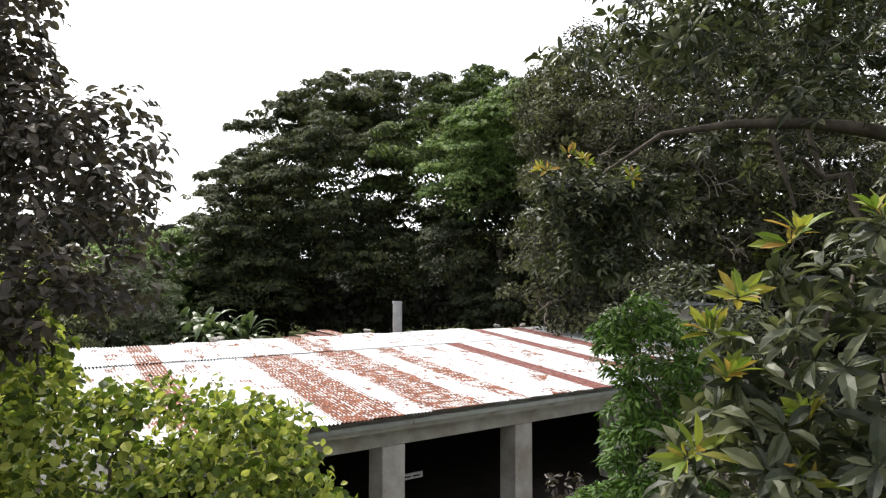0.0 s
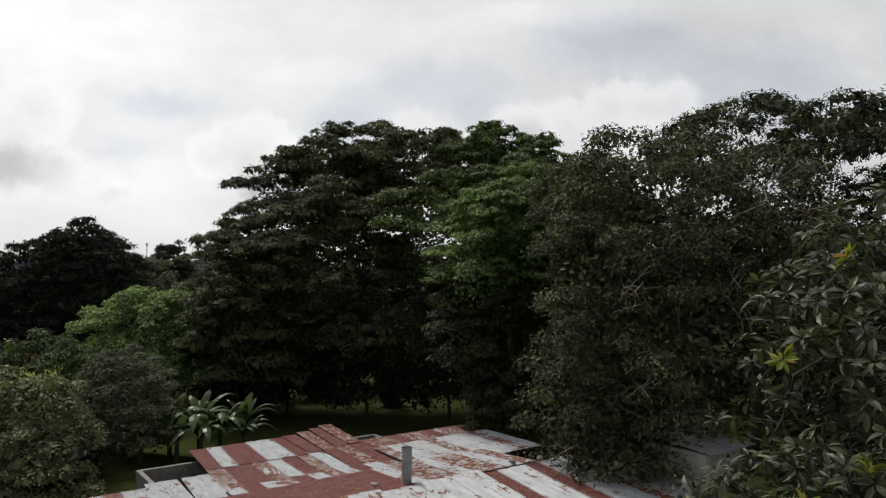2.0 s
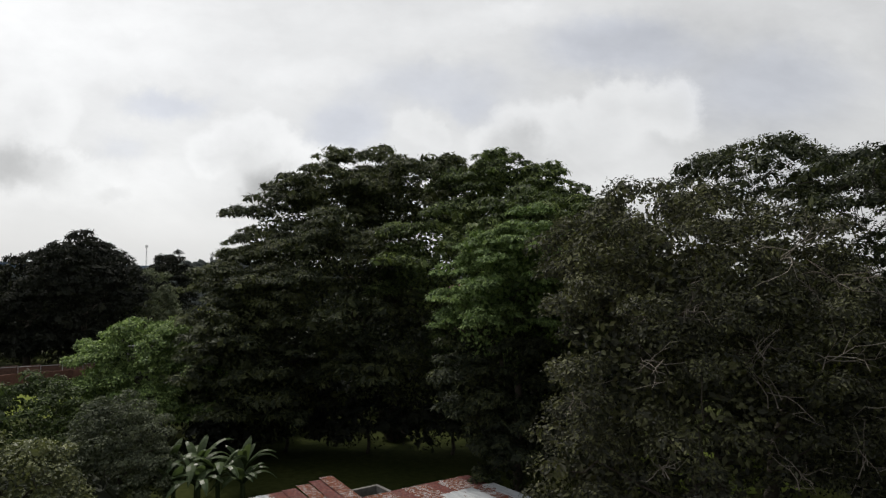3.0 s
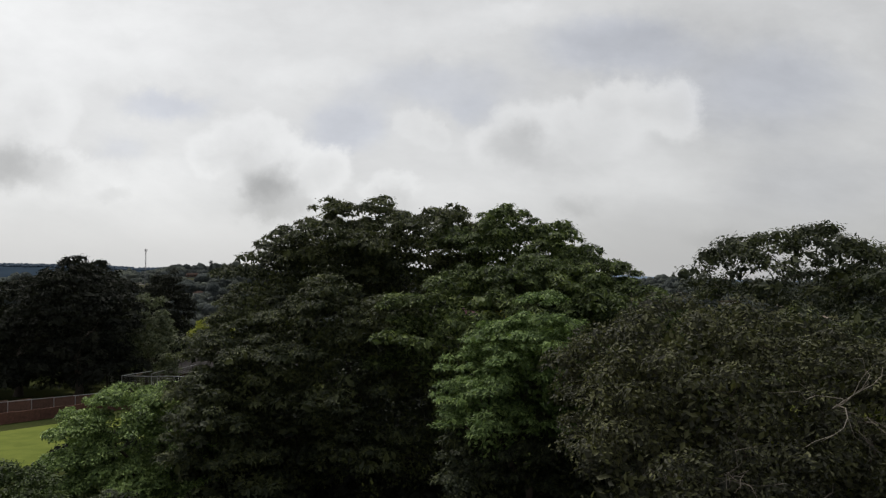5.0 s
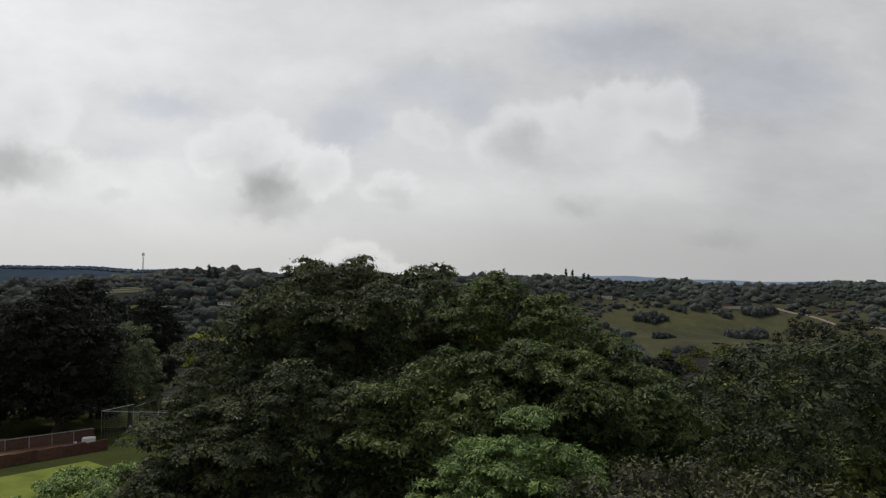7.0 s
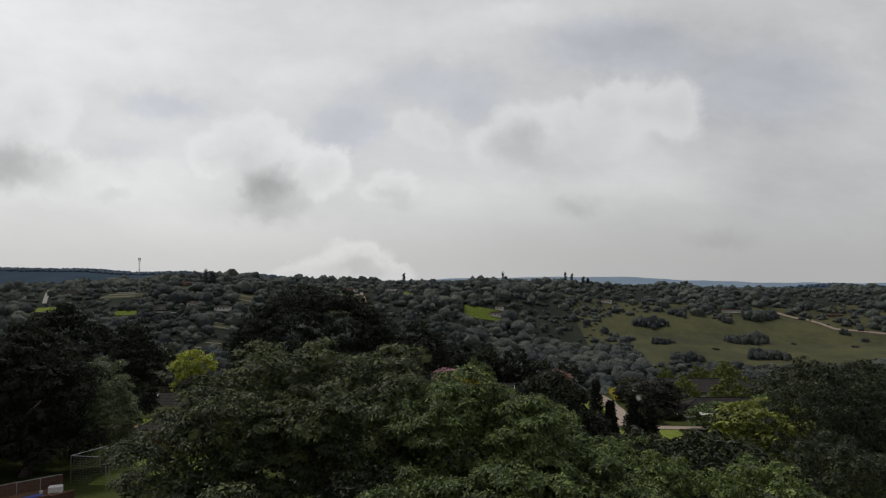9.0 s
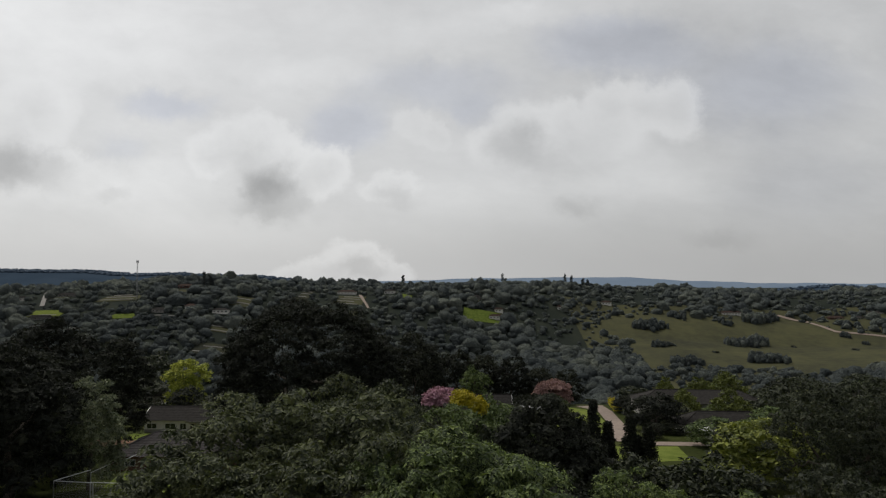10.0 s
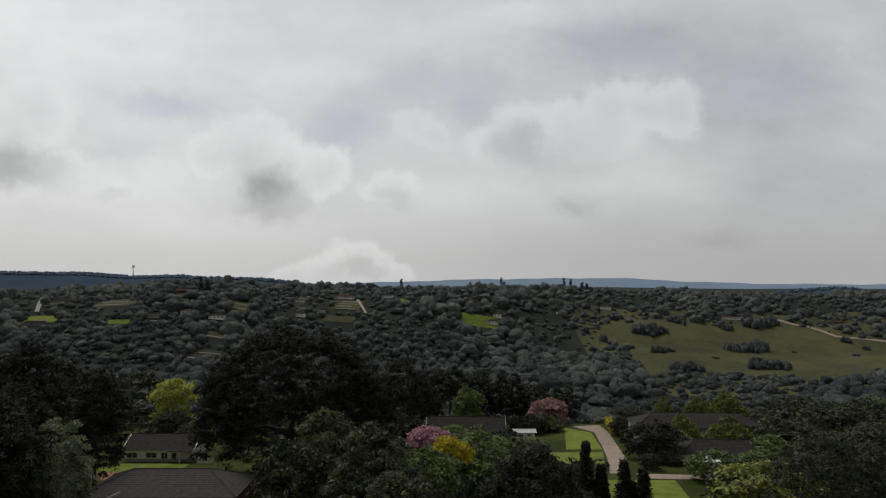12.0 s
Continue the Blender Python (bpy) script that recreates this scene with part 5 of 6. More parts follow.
# row of trees behind the gardens and down to the valley
FILL = [(29, 108, 6, 7.5, "grove"), (22, 110, 5, 8, "dark"), (68.6, 205, 4.2, 1.2, "feather"), (76.5, 195, 4.8, 2.2, "feather"), (84, 238, 4.6, -0.5, "feather"), (97, 246, 6.5, 0.5, "feather"), (87, 240, 5, -2, "feather"), (76, 245, 3.6, -1.4, "feather"), (117, 235, 5.5, -2, "sage"), (56, 190, 7.5, 2.2, "dark"), (66, 201, 4, -2.4, "sage"), (84, 206, 5, -1.5, "grove"), (95, 200, 6, 0, "grove"), (52, 178, 2.6, -2.6, "dark"), (61, 200, 3.4, -2.6, "dark"), (102, 226, 5, -4, "sage"), (65.4, 165, 4.6, -1.7, "feather"), (77.7, 165, 4.6, -3, "feather"), (13.5, 168, 7, 5, "fresh"), (99, 244, 4.5, -5, "feather"),
        (-2, 275, 8, 1, "dark"), (8, 282, 9, 3.5, "dark"), (19, 290, 9, 1.5, "dark"), (30, 288, 9, 0.5, "dark"), (14, 268, 6, -1, "fresh"), (41, 292, 8, -4, "dark"), (53, 300, 8, -6, "dark"),
        (-16, 262, 9, 1, "grove"), (-40, 270, 10, -2, "dark"), (-60, 262, 8, -4, "grove"), (-100, 258, 9, -4, "grove"), (-118, 240, 11, 6, "dark"),
        (70, 262, 6, -7, "grove"), (78, 246, 5, -6, "dark"), (86, 250, 6, -8, "fresh"), (98, 256, 7, -5, "fresh"), (112, 250, 8, -6, "grove"), (126, 262, 9, -4, "dark"),
        (140, 268, 10, -6, "grove"), (155, 262, 9, -4, "fresh"), (168, 255, 9, -5, "grove"), (60, 234, 4.5, -5.5, "dark"), (66, 222, 4.5, -3.5, "dark"),
        (104, 214, 9, 3.5, "grove"), (118, 206, 10, 5, "grove"), (92, 200, 8, 1, "grove"), (112, 190, 9, 2, "grove"), (128, 188, 9, 3, "olive"), (98, 182, 7, -0.5, "grove"), (84, 190, 5, -1, "fresh"),
        (75, 218, 4.2, -4.2, "fresh"), (86, 214, 4.8, -3.8, "fresh"), (62, 168, 6, 0.6, "fresh"), (71, 166, 6.5, 1.2, "fresh"), (80, 164, 7, 1.5, "fresh"), (90, 160, 7, 2.5, "grove"), (102, 160, 8, 4, "grove"),
        (60, 150, 7, 3, "grove"), (76, 150, 9, 8, "grove"), (88, 142, 9, 9, "dark"), (70, 160, 5, 1, "dark"), (56.5, 132, 8.8, 7.4, "lime"), (72, 128, 8, 10, "grove"),
        (22, 178, 6, 1, "grove"), (10, 178, 6, 0.5, "fresh"), (18, 160, 6, 3, "dark"), (30, 158, 6, 1, "dark"), (26, 146, 5, 1.5, "grove"), (-14, 168, 6, 6, "dark"), (-2, 160, 6, 5, "grove"),
        (-92, 216, 8, 2, "dark"), (-106, 200, 10, 10, "dark"), (-46, 220, 7, 0, "dark"), (-22, 92, 6, 8, "grove"), (-8, 92, 6, 9, "grove"),
        (36, 104, 7, 8, "grove"), 
        (1, 127, 5, 8.5, "grove"), (5, 130, 4.5, 8.0, "fresh"), (10, 116, 4.5, 9.6, "grove"), (4, 114, 4.5, 9, "dark"), (-8, 205, 6, -1.5, "grove"), (0, 208, 5, -3.5, "dark"), (8, 210, 5, -3, "fresh"), (15, 206, 5, -3.2, "grove"), (22, 212, 4.5, -4.2, "dark"), (27, 200, 5, -4, "fresh"), (-3, 192, 6, 1, "grove"), 
        (-20, 138, 7, 10, "grove"), (2, 150, 6, 6, "fresh"), (-6, 108, 6, 9.5, "grove"), (16, 98, 6, 8.5, "dark"),
        (57, 203, 3.6, -5, "dark"), (60, 208, 3.8, -5.2, "grove"), (70, 186, 3, -4.5, "grove"), (58, 184, 3.6, -4, "dark"), (76, 206, 3.8, -3.8, "fresh"), (83, 204, 4.2, -3.6, "fresh"), (110, 232, 6, -4, "grove"), (122, 228, 7, -2, "dark"), (118, 172, 9, 3.5, "grove"), (132, 206, 9, 3.5, "grove"), 
        (-98, 168, 9, 12, "dark"), (-80, 146, 8, 12, "dark"), (-90, 136, 9, 14, "dark"), (-66, 140, 6, 10, "dark"), (-96, 230, 8, 0, "grove"), (-72, 222, 6, -1, "dark"), (-60, 206, 4.5, -1, "grove"), (-44, 200, 6, 2, "dark"), (-110, 290, 12, 2, "grove"), (-75, 290, 9, -6, "grove"), (-50, 300, 9, -8, "dark"), (-20, 310, 9, -8, "grove")]
KINDS = {"lime": ("lime_tree", "yellow-green bushy tree with sunlit top"), "feather": ("feathery_tree", "feathery yellow-green tree over a garden roof"), "sage": ("pale_tree", "pale grey-green broad-leaved tree"), "dark": ("dark_garden_tree", "dark green broad-leaved tree among gardens"), "grove": ("garden_tree", "broad-leaved garden tree with mid-green crown"), "fresh": ("leafy_tree", "leafy garden tree with light green crown"), "olive": ("dry_tree", "olive-brown broad-leaved tree among others")}
MOULDS = {}
for i, (x, y, w, top, mat) in enumerate(FILL):
    name, label = KINDS[mat]
    z = float(ground_z(x, y))
    key = (mat, i % 3)
    if key not in MOULDS:
        MOULDS[key] = (tree(name, (0, 0, 0), broad_lobes(np.random.default_rng(200 + i), 6.0, 11.0), 95, 1.2, 20, (0.62, 0.3), mat, 0.3, 0.4, 200 + i, label, "tree", "garden trees", low=-0.3, leaf_low=-0.2, upward=0.4, fill=0.05, sprays=11), name)
        ob = MOULDS[key][0]
    else:
        ob = copy_thing(MOULDS[key][0], Matrix.Identity(4))
    ob.matrix_world = Matrix.Translation((x, y, z)) @ Matrix.Rotation(i * 2.1, 4, "Z") @ Matrix.Diagonal((w / 6, w / 6, (top - z) / 11, 1))


# ---- houses ----
def hip_roof(parent, lo, hi, eave, ridge, mat, over=0.5, name="roof", hip=1.0, courses=9):
    """A hipped (or with hip=0 gabled) roof with a course of tiles stepped row by row."""
    x0, y0, x1, y1 = lo[0] - over, lo[1] - over, hi[0] + over, hi[1] + over
    ym, run = (y0 + y1) / 2, (y1 - y0) / 2
    bm = bmesh.new()
    for i in range(courses):
        s, t = i / courses, (i + 1) / courses
        za, zb = eave + (ridge - eave) * s, eave + (ridge - eave) * t
        a = [(x0 + hip * run * s, y0 + run * s), (x1 - hip * run * s, y0 + run * s), (x1 - hip * run * s, y1 - run * s), (x0 + hip * run * s, y1 - run * s)]
        b = [(x0 + hip * run * t, y0 + run * t), (x1 - hip * run * t, y0 + run * t), (x1 - hip * run * t, y1 - run * t), (x0 + hip * run * t, y1 - run * t)]
        foot = high if i else [bm.verts.new((*p, za)) for p in a]
        lowv = [bm.verts.new((*p, za + 0.05)) for p in a]
        high = [bm.verts.new((*p, zb)) for p in b]
        for j in range(4):
            k = (j + 1) % 4
            bm.faces.new((foot[j], foot[k], lowv[k], lowv[j]))
            bm.faces.new((lowv[j], lowv[k], high[k], high[j]))
    roof = part(name, bm, mat, parent)
    cap = [(x0 + hip * run, ym, ridge + 0.03, 0.14), (x1 - hip * run, ym, ridge + 0.03, 0.14)]
    ridges = [cap]
    if hip:
        for x, xe in ((x0, x0 + hip * run), (x1, x1 - hip * run)):
            for y in (y0, y1):
                ridges.append([(x, y, eave + 0.06, 0.11), (xe, ym, ridge + 0.03, 0.11)])
    part_mesh("ridge_tiles", mesh_of("ridge_tiles", *tubes(ridges, 6), mat), roof)
    return roof


def window(parent, x, y, z, w, h, facing=-1):
    """A window set on a wall that faces -y (or +y)."""
    f = facing
    ob = part("window_frame", boxes(((x, y + f * 0.05, z), (x + w, y + f * 0.004, z + 0.07)), ((x, y + f * 0.05, z + h - 0.07), (x + w, y + f * 0.004, z + h)),
              ((x, y + f * 0.05, z + 0.07), (x + 0.07, y + f * 0.004, z + h - 0.07)), ((x + w - 0.07, y + f * 0.05, z + 0.07), (x + w, y + f * 0.004, z + h - 0.07)),
              ((x + w / 2 - 0.03, y + f * 0.045, z + 0.07), (x + w / 2 + 0.03, y + f * 0.004, z + h - 0.07))), "paint", parent)
    part("pane", boxes(((x + 0.07, y + f * 0.02, z + 0.07), (x + w / 2 - 0.03, y + f * 0.006, z + h - 0.07))), "glass", ob)
    part("pane", boxes(((x + w / 2 + 0.03, y + f * 0.02, z + 0.07), (x + w - 0.07, y + f * 0.006, z + h - 0.07))), "glass", ob)
    return ob


def house(name, at, turn, w, d, wall_h, rise, wall_mat, roof_mat, label, windows=(), door=None, hip=1.0, chimney=None, group="", courses=9):
    z = float(ground_z(at[0], at[1])) if len(at) == 2 else at[2]
    ob = thing(name, (at[0], at[1], z), turn, label, "house", group)
    part("wall", boxes(((0, 0, -1.0), (w, 0.22, wall_h)), ((0, d - 0.22, -1.0), (w, d, wall_h)), ((0, 0.22, -1.0), (0.22, d - 0.22, wall_h)), ((w - 0.22, 0.22, -1.0), (w, d - 0.22, wall_h))), wall_mat, ob)
    hip_roof(ob, (0, 0), (w, d), wall_h, wall_h + rise, roof_mat, hip=hip, courses=courses)
    if not hip:
        for x in (0.003, w - 0.22):
            bm = bmesh.new()
            q = [bm.verts.new(p) for p in ((x, 0, wall_h), (x, d, wall_h), (x, d / 2, wall_h + rise * 0.93), (x + 0.21, 0, wall_h), (x + 0.21, d, wall_h), (x + 0.21, d / 2, wall_h + rise * 0.93))]
            for face in ((0, 2, 1), (3, 4, 5), (0, 3, 5, 2), (1, 2, 5, 4), (0, 1, 4, 3)):
                bm.faces.new([q[i] for i in face])
            part("gable", bm, wall_mat, ob)
        for x in (-0.52, w + 0.47):
            bm = bmesh.new()
            for side in (0, 1):
                y0 = -0.55 if side == 0 else d + 0.55
                q = [bm.verts.new(p) for p in ((x, y0, wall_h - 0.14), (x, d / 2, wall_h + rise - 0.1), (x, d / 2, wall_h + rise + 0.08), (x, y0, wall_h + 0.06),
                                               (x + 0.05, y0, wall_h - 0.14), (x + 0.05, d / 2, wall_h + rise - 0.1), (x + 0.05, d / 2, wall_h + rise + 0.08), (x + 0.05, y0, wall_h + 0.06))]
                for face in ((0, 1, 2, 3), (7, 6, 5, 4), (0, 4, 5, 1), (1, 5, 6, 2), (2, 6, 7, 3), (3, 7, 4, 0)):
                    bm.faces.new([q[i] for i in face])
            part("barge_board", bm, "paint", ob, "white barge board")
    for x, zz, ww, hh in windows:
        window(ob, x, 0, zz, ww, hh)
    if door is not None:
        leaf = part("door", boxes(((door, -0.05, 0), (door + 0.95, -0.004, 2.05)), bevel=0.01), "bark", ob)
        part("handle", boxes(((door + 0.8, -0.09, 1.0), (door + 0.86, -0.053, 1.12))), "zinc", leaf)
    if chimney:
        part("chimney", boxes(((chimney, d / 2 + 0.5, wall_h), (chimney + 0.7, d / 2 + 1.1, wall_h + rise + 1.1)), bevel=0.03), "brick", ob)
    return ob


white = house("bungalow", (-69.5, 186.5), 0, 16.0, 9.5, 2.9, 2.6, "white_wall", "tile", "white bungalow with a dark tiled gable roof", [(0.6, 0.9, 2.4, 1.3), (5.0, 0.9, 2.6, 1.3), (8.6, 0.3, 1.6, 1.9)], 11.2, 0.0)
part("plinth", boxes(((-0.05, -0.06, -1.0), (16.05, -0.004, 0.75))), "stone", white)
part("verandah_post", boxes(((13.4, -1.6, -0.6), (13.6, -1.4, 2.75))), "paint", white)
part("verandah_roof", boxes(((10.6, -1.8, 2.76), (16.2, -0.55, 2.86))), "tile", white)
area_patch("lawn", [(-73, 175.5), (-53, 175.5), (-53, 184), (-71, 184)], "lawn", 0.05, "bright lawn before the white bungalow", "lawn")
area_patch("driveway", [(-76, 168), (-50, 168), (-50, 175.4), (-76, 175.4)], "earth", 0.04, "red earth drive before the bungalow", "driveway")
gate = thing("white_gate", (-51.5, 184, float(ground_z(-51.5, 184))), 0, "white picket gate beside the bungalow", "gate")
for i in range(12):
    part("picket", boxes(((i * 0.3, 0, 0.1), (i * 0.3 + 0.14, 0.04, 1.5)), bevel=0.01), "paint", gate)
part("rail", boxes(((0, 0.043, 0.4), (3.5, 0.09, 0.52)), ((0, 0.043, 1.1), (3.5, 0.09, 1.22))), "paint", gate)
house("tiled_house", (-58, 144.5), 0, 27, 13, 2.7, 3.1, "brick", "slate", "house with a broad dark tiled hip roof", [(3, 0.9, 2, 1.2), (9, 0.9, 2, 1.2), (15, 0.9, 2, 1.2)], 20, 1.0, courses=16)
house("green_roofed_house", (1, 222), -4, 22, 10, 2.8, 3.4, "white_wall", "tile", "white house under a grey-green tiled gable roof", [(3, 0.9, 2, 1.2), (9, 0.9, 2, 1.2), (14, 0.9, 2, 1.2)], 18, 0.0)
out = house("white_outhouse", (26.5, 223), 0, 5.5, 4.5, 2.4, 0.5, "white_wall", "zinc", "small white outhouse with a pale flat roof", [(1, 0.9, 1.2, 1.0)], 3.4, 0.0, courses=2)
house("long_house", (60, 218, -8.0), -4, 36, 12, 2.8, 3.0, "stone", "tile", "long low house with a dark tiled hip roof", [(3, 0.9, 2.2, 1.2), (9, 0.9, 2.2, 1.2), (15, 0.9, 2.2, 1.2), (22, 0.9, 2.2, 1.2)], 28, 1.0, courses=14)
house("long_house", (62, 187, -7.7), -3, 22, 9, 2.6, 2.6, "white_wall", "tile", "long dark-roofed house with white-framed windows", [(2, 0.5, 2.4, 1.8), (6, 0.5, 2.4, 1.8), (10.5, 0.5, 2.6, 1.8), (15, 0.5, 2.6, 1.8), (17.5, 0.5, 2.0, 1.8)], 20.2, 1.0, courses=12)
house("dark_roofed_house", (132, 236), -8, 34, 13, 2.8, 4.2, "white_wall", "tile", "large house with a dark roof and white-framed windows", [(3, 0.9, 2, 1.2), (7, 0.9, 2, 1.2), (11, 0.9, 2, 1.2)], 20, 1.0, courses=14)
house("far_cottage", (-108, 262), 5, 12, 8, 2.7, 2.4, "white_wall", "tile", "white cottage with a dark roof among trees", [(2, 0.9, 1.6, 1.2), (7, 0.9, 1.6, 1.2)], 5, 0.0)
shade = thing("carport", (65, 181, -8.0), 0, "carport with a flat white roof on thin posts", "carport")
part("roof_panel", boxes(((0, 0, 2.5), (7.0, 5, 2.72)), bevel=0.03), "paint", shade)
for x in (0.2, 6.6):
    for y in (0.2, 4.6):
        part("post", boxes(((x, y, -0.6), (x + 0.12, y + 0.12, 2.497))), "zinc", shade)
canopy = thing("skylight_roof", (90, 217, -9.6), -4, "small flat white metal roof", "canopy")
part("roof_panel", boxes(((0, 0, 3.0), (4.6, 4.5, 3.18)), bevel=0.03), "paint", canopy)
for x in (0.1, 4.3):
    part("post", boxes(((x, 0.1, -2.0), (x + 0.14, 0.24, 2.997))), "zinc", canopy)

# drive and lawns of the gardens beyond
area_patch("driveway", [(41.8, 174), (46, 174), (49.8, 191), (45.3, 191)], "paving", 0.06, "pinkish paved drive between lawns", "driveway", 6)
area_patch("driveway", [(45.3, 191.02), (49.8, 191.02), (53.3, 213), (49.2, 214)], "paving", 0.06, "pinkish paved drive beside a lawn", "driveway", 6)
area_patch("driveway", [(49.2, 214.02), (53.3, 213.02), (57.2, 239), (53.0, 241)], "paving", 0.06, "pinkish paved drive climbing past a hedge", "driveway", 6)
area_patch("driveway", [(53.0, 241.02), (57.2, 239.02), (58.4, 258), (48.6, 255)], "paving", 0.06, "paved turning place at the head of a drive", "driveway", 6)
area_patch("driveway", [(47.5, 169.5), (72, 167.5), (72, 171.5), (47.5, 174)], "paving", 0.05, "paved yard before the houses", "driveway")
area_patch("lawn", [(38, 206), (47.6, 206), (52.0, 240), (45.5, 251)], "lawn", 0.05, "bright lawn beside the drive", "lawn")
area_patch("lawn", [(33.5, 184), (43, 184), (46.5, 201), (31.5, 201)], "lawn", 0.05, "bright lawn below a paved path", "lawn")
area_patch("lawn", [(36, 150), (52, 154), (54, 168), (38, 168)], "lawn", 0.05, "bright lawn by the conifers", "lawn")
mid = np.random.default_rng(300)
hedge = thing("yellow_hedge", (0, 0, 0), 0, "clipped hedge in bright yellow leaf along the drive", "hedge")
c = np.column_stack([np.linspace(58.2, 62.4, 20), np.linspace(236, 262, 20), [float(ground_z(a, b)) + 1.2 for a, b in zip(np.linspace(58.2, 62.4, 20), np.linspace(236, 262, 20))], np.full(20, 1.1), np.full(20, 1.3)])
part_mesh("leaves", mesh_of("leaves", *leaves_on(mid, c, 90, 0.6, 0.35), "flower"), hedge)
part_mesh("stems", mesh_of("stems", *tubes([[(a[0], a[1], a[2] - 1.4, 0.06), (a[0], a[1], a[2], 0.03)] for a in c], 5), "bark"), hedge)

# ---- the hill across the valley ----
rng = np.random.default_rng(400)


def tree_heads(c, cards):
    """Far-off tree heads: a lumpy dome each, roughened by small sprays of leaves."""
    v1, f1 = domes(rng, c, 0.62, 1.2, 6)
    v, f = leaves_on(rng, c, cards, 1.3, 0.8, 0.2, 0.8, 0.85, low=-0.1, jitter=0.4)
    return np.concatenate([v1, v]), np.concatenate([f1, f + len(v1)])


def far_woods(name, n, region, mat, label, sizes, cards=8, keep=None):
    """A wood seen from afar: many leafy heads in one mesh, in loose belts and thickets."""
    x, y = rng.uniform(*region[:2], n), rng.uniform(*region[2:], n)
    if keep is not None:
        ok = keep(x, y)
        x, y = x[ok], y[ok]
    grown = 0.72 + 0.5 * (np.sin(x / 47 + 1.3 * np.sin(y / 61)) > 0.2)
    r = rng.uniform(*sizes, len(x)) * rng.choice([0.4, 0.55, 0.75, 1.0, 1.35], len(x)) * grown
    tall = r * rng.uniform(0.5, 1.0, len(x))
    c = np.column_stack([x, y, ground_z(x, y) + tall * 0.35, r, tall])
    return tagged(new(name, mesh_of(name, *tree_heads(c, cards), mat, True)), label, "woods", kind="stuff")


MEADOW = [(179, 845), (201, 882), (231, 909), (274, 921), (299, 908), (346, 898), (402, 929), (452, 946), (492, 879), (540, 858), (640, 850), (700, 800),
          (700, 620), (425, 612), (409, 645), (337, 668), (291, 690), (227, 686), (191, 668), (201, 726), (219, 810)]


def inside(x, y, ring):
    hit = np.zeros(len(x), bool)
    for (x0, y0), (x1, y1) in zip(ring, ring[1:] + ring[:1]):
        if y0 != y1:
            hit ^= ((y0 > y) != (y1 > y)) & (x < (x1 - x0) * (y - y0) / (y1 - y0) + x0)
    return hit


# houses of the far hill: corner, width, depth, wall, roof, turn, label
FAR = [(374, 933, 27, 9, "white_wall", "brown_tile", 6, "white farmhouse with a brown roof on the far slope"), (570, 934, 20, 8, "white_wall", "tile", 6, "white house on the far slope"),
       (512, 927, 20, 8, "brick", "brown_tile", 4, "red-roofed house by the far track"), (541, 919, 13, 7, "white_wall", "tile", 10, "white house by the far track"),
       (-130, 886, 24, 10, "white_wall", "brown_tile", 5, "pale house on the far slope"), (58, 836, 20, 6, "white_wall", "brown_tile", 0, "long pale shed on the far slope"),
       (-275, 762, 11, 7, "white_wall", "brown_tile", 0, "small white house among trees"), (-244, 758, 17, 8, "white_wall", "tile", 8, "house among trees on the far slope"), (-306, 750, 15, 8, "stone", "tile", 0, "grey house among trees"),
       (-484, 805, 13, 7, "white_wall", "tile", -6, "house on the far crest"), (-444, 820, 20, 7, "stone", "tile", 5, "low pale buildings on the far hill"), (-316, 848, 18, 8, "brick", "brown_tile", 20, "red-roofed house near the far crest"),
       (-72, 900, 14, 8, "white_wall", "tile", 0, "pale house near the far crest"), (40, 892, 11, 7, "stone", "tile", 0, "grey house on the far slope"), (66, 856, 10, 5, "white_wall", "brown_tile", 0, "small pale shed above a clearing"),
       (150, 902, 5, 4, "white_wall", "brown_tile", 0, "small white hut among trees"), (218, 952, 13, 6, "white_wall", "brown_tile", 0, "small pale house among trees"), (326, 966, 5, 5, "white_wall", "tile", 0, "white cottage on the wooded slope"),
       (-160, 799, 10, 6, "white_wall", "brown_tile", 0, "small white house on the far slope"), (-428, 739, 22, 3, "stone", "tile", 0, "long low building below a lawn")]

# gardens and fields on the far hill: middle, half width, half depth, surface, label
CLEARINGS = [(-419, 755, 19, 10, "lawn", "bright grassy clearing on the far hill"), (-332, 741, 13, 6, "lawn", "small bright lawn on the far hill"),
             (52, 838, 26, 16, "lawn", "mown clearing below a long shed"), (-44, 884, 9, 13, "lawn", "small lawn near the far crest"),
             (-364, 808, 24, 14, "meadow", "rough grass field on the far hill"), (-224, 800, 12, 18, "meadow", "terraced plot on the far hill"),
             (-214, 676, 20, 13, "meadow", "grassy strip in the valley bush"), (-110, 858, 18, 20, "meadow", "terraced plots below a white house"),
             (-165, 860, 7, 30, "meadow", "stepped plot on the far hill"), (-222, 723, 20, 9, "meadow", "narrow field on the far hill"),
             (-112, 806, 18, 10, "meadow", "sloping field below the terraces"), (-300, 830, 10, 8, "meadow", "grass plot beside a red-roofed house"),
             (42, 888, 7, 8, "meadow", "grass yard beside a grey house"), (-440, 815, 12, 6, "meadow", "grass yard on the far hill")]


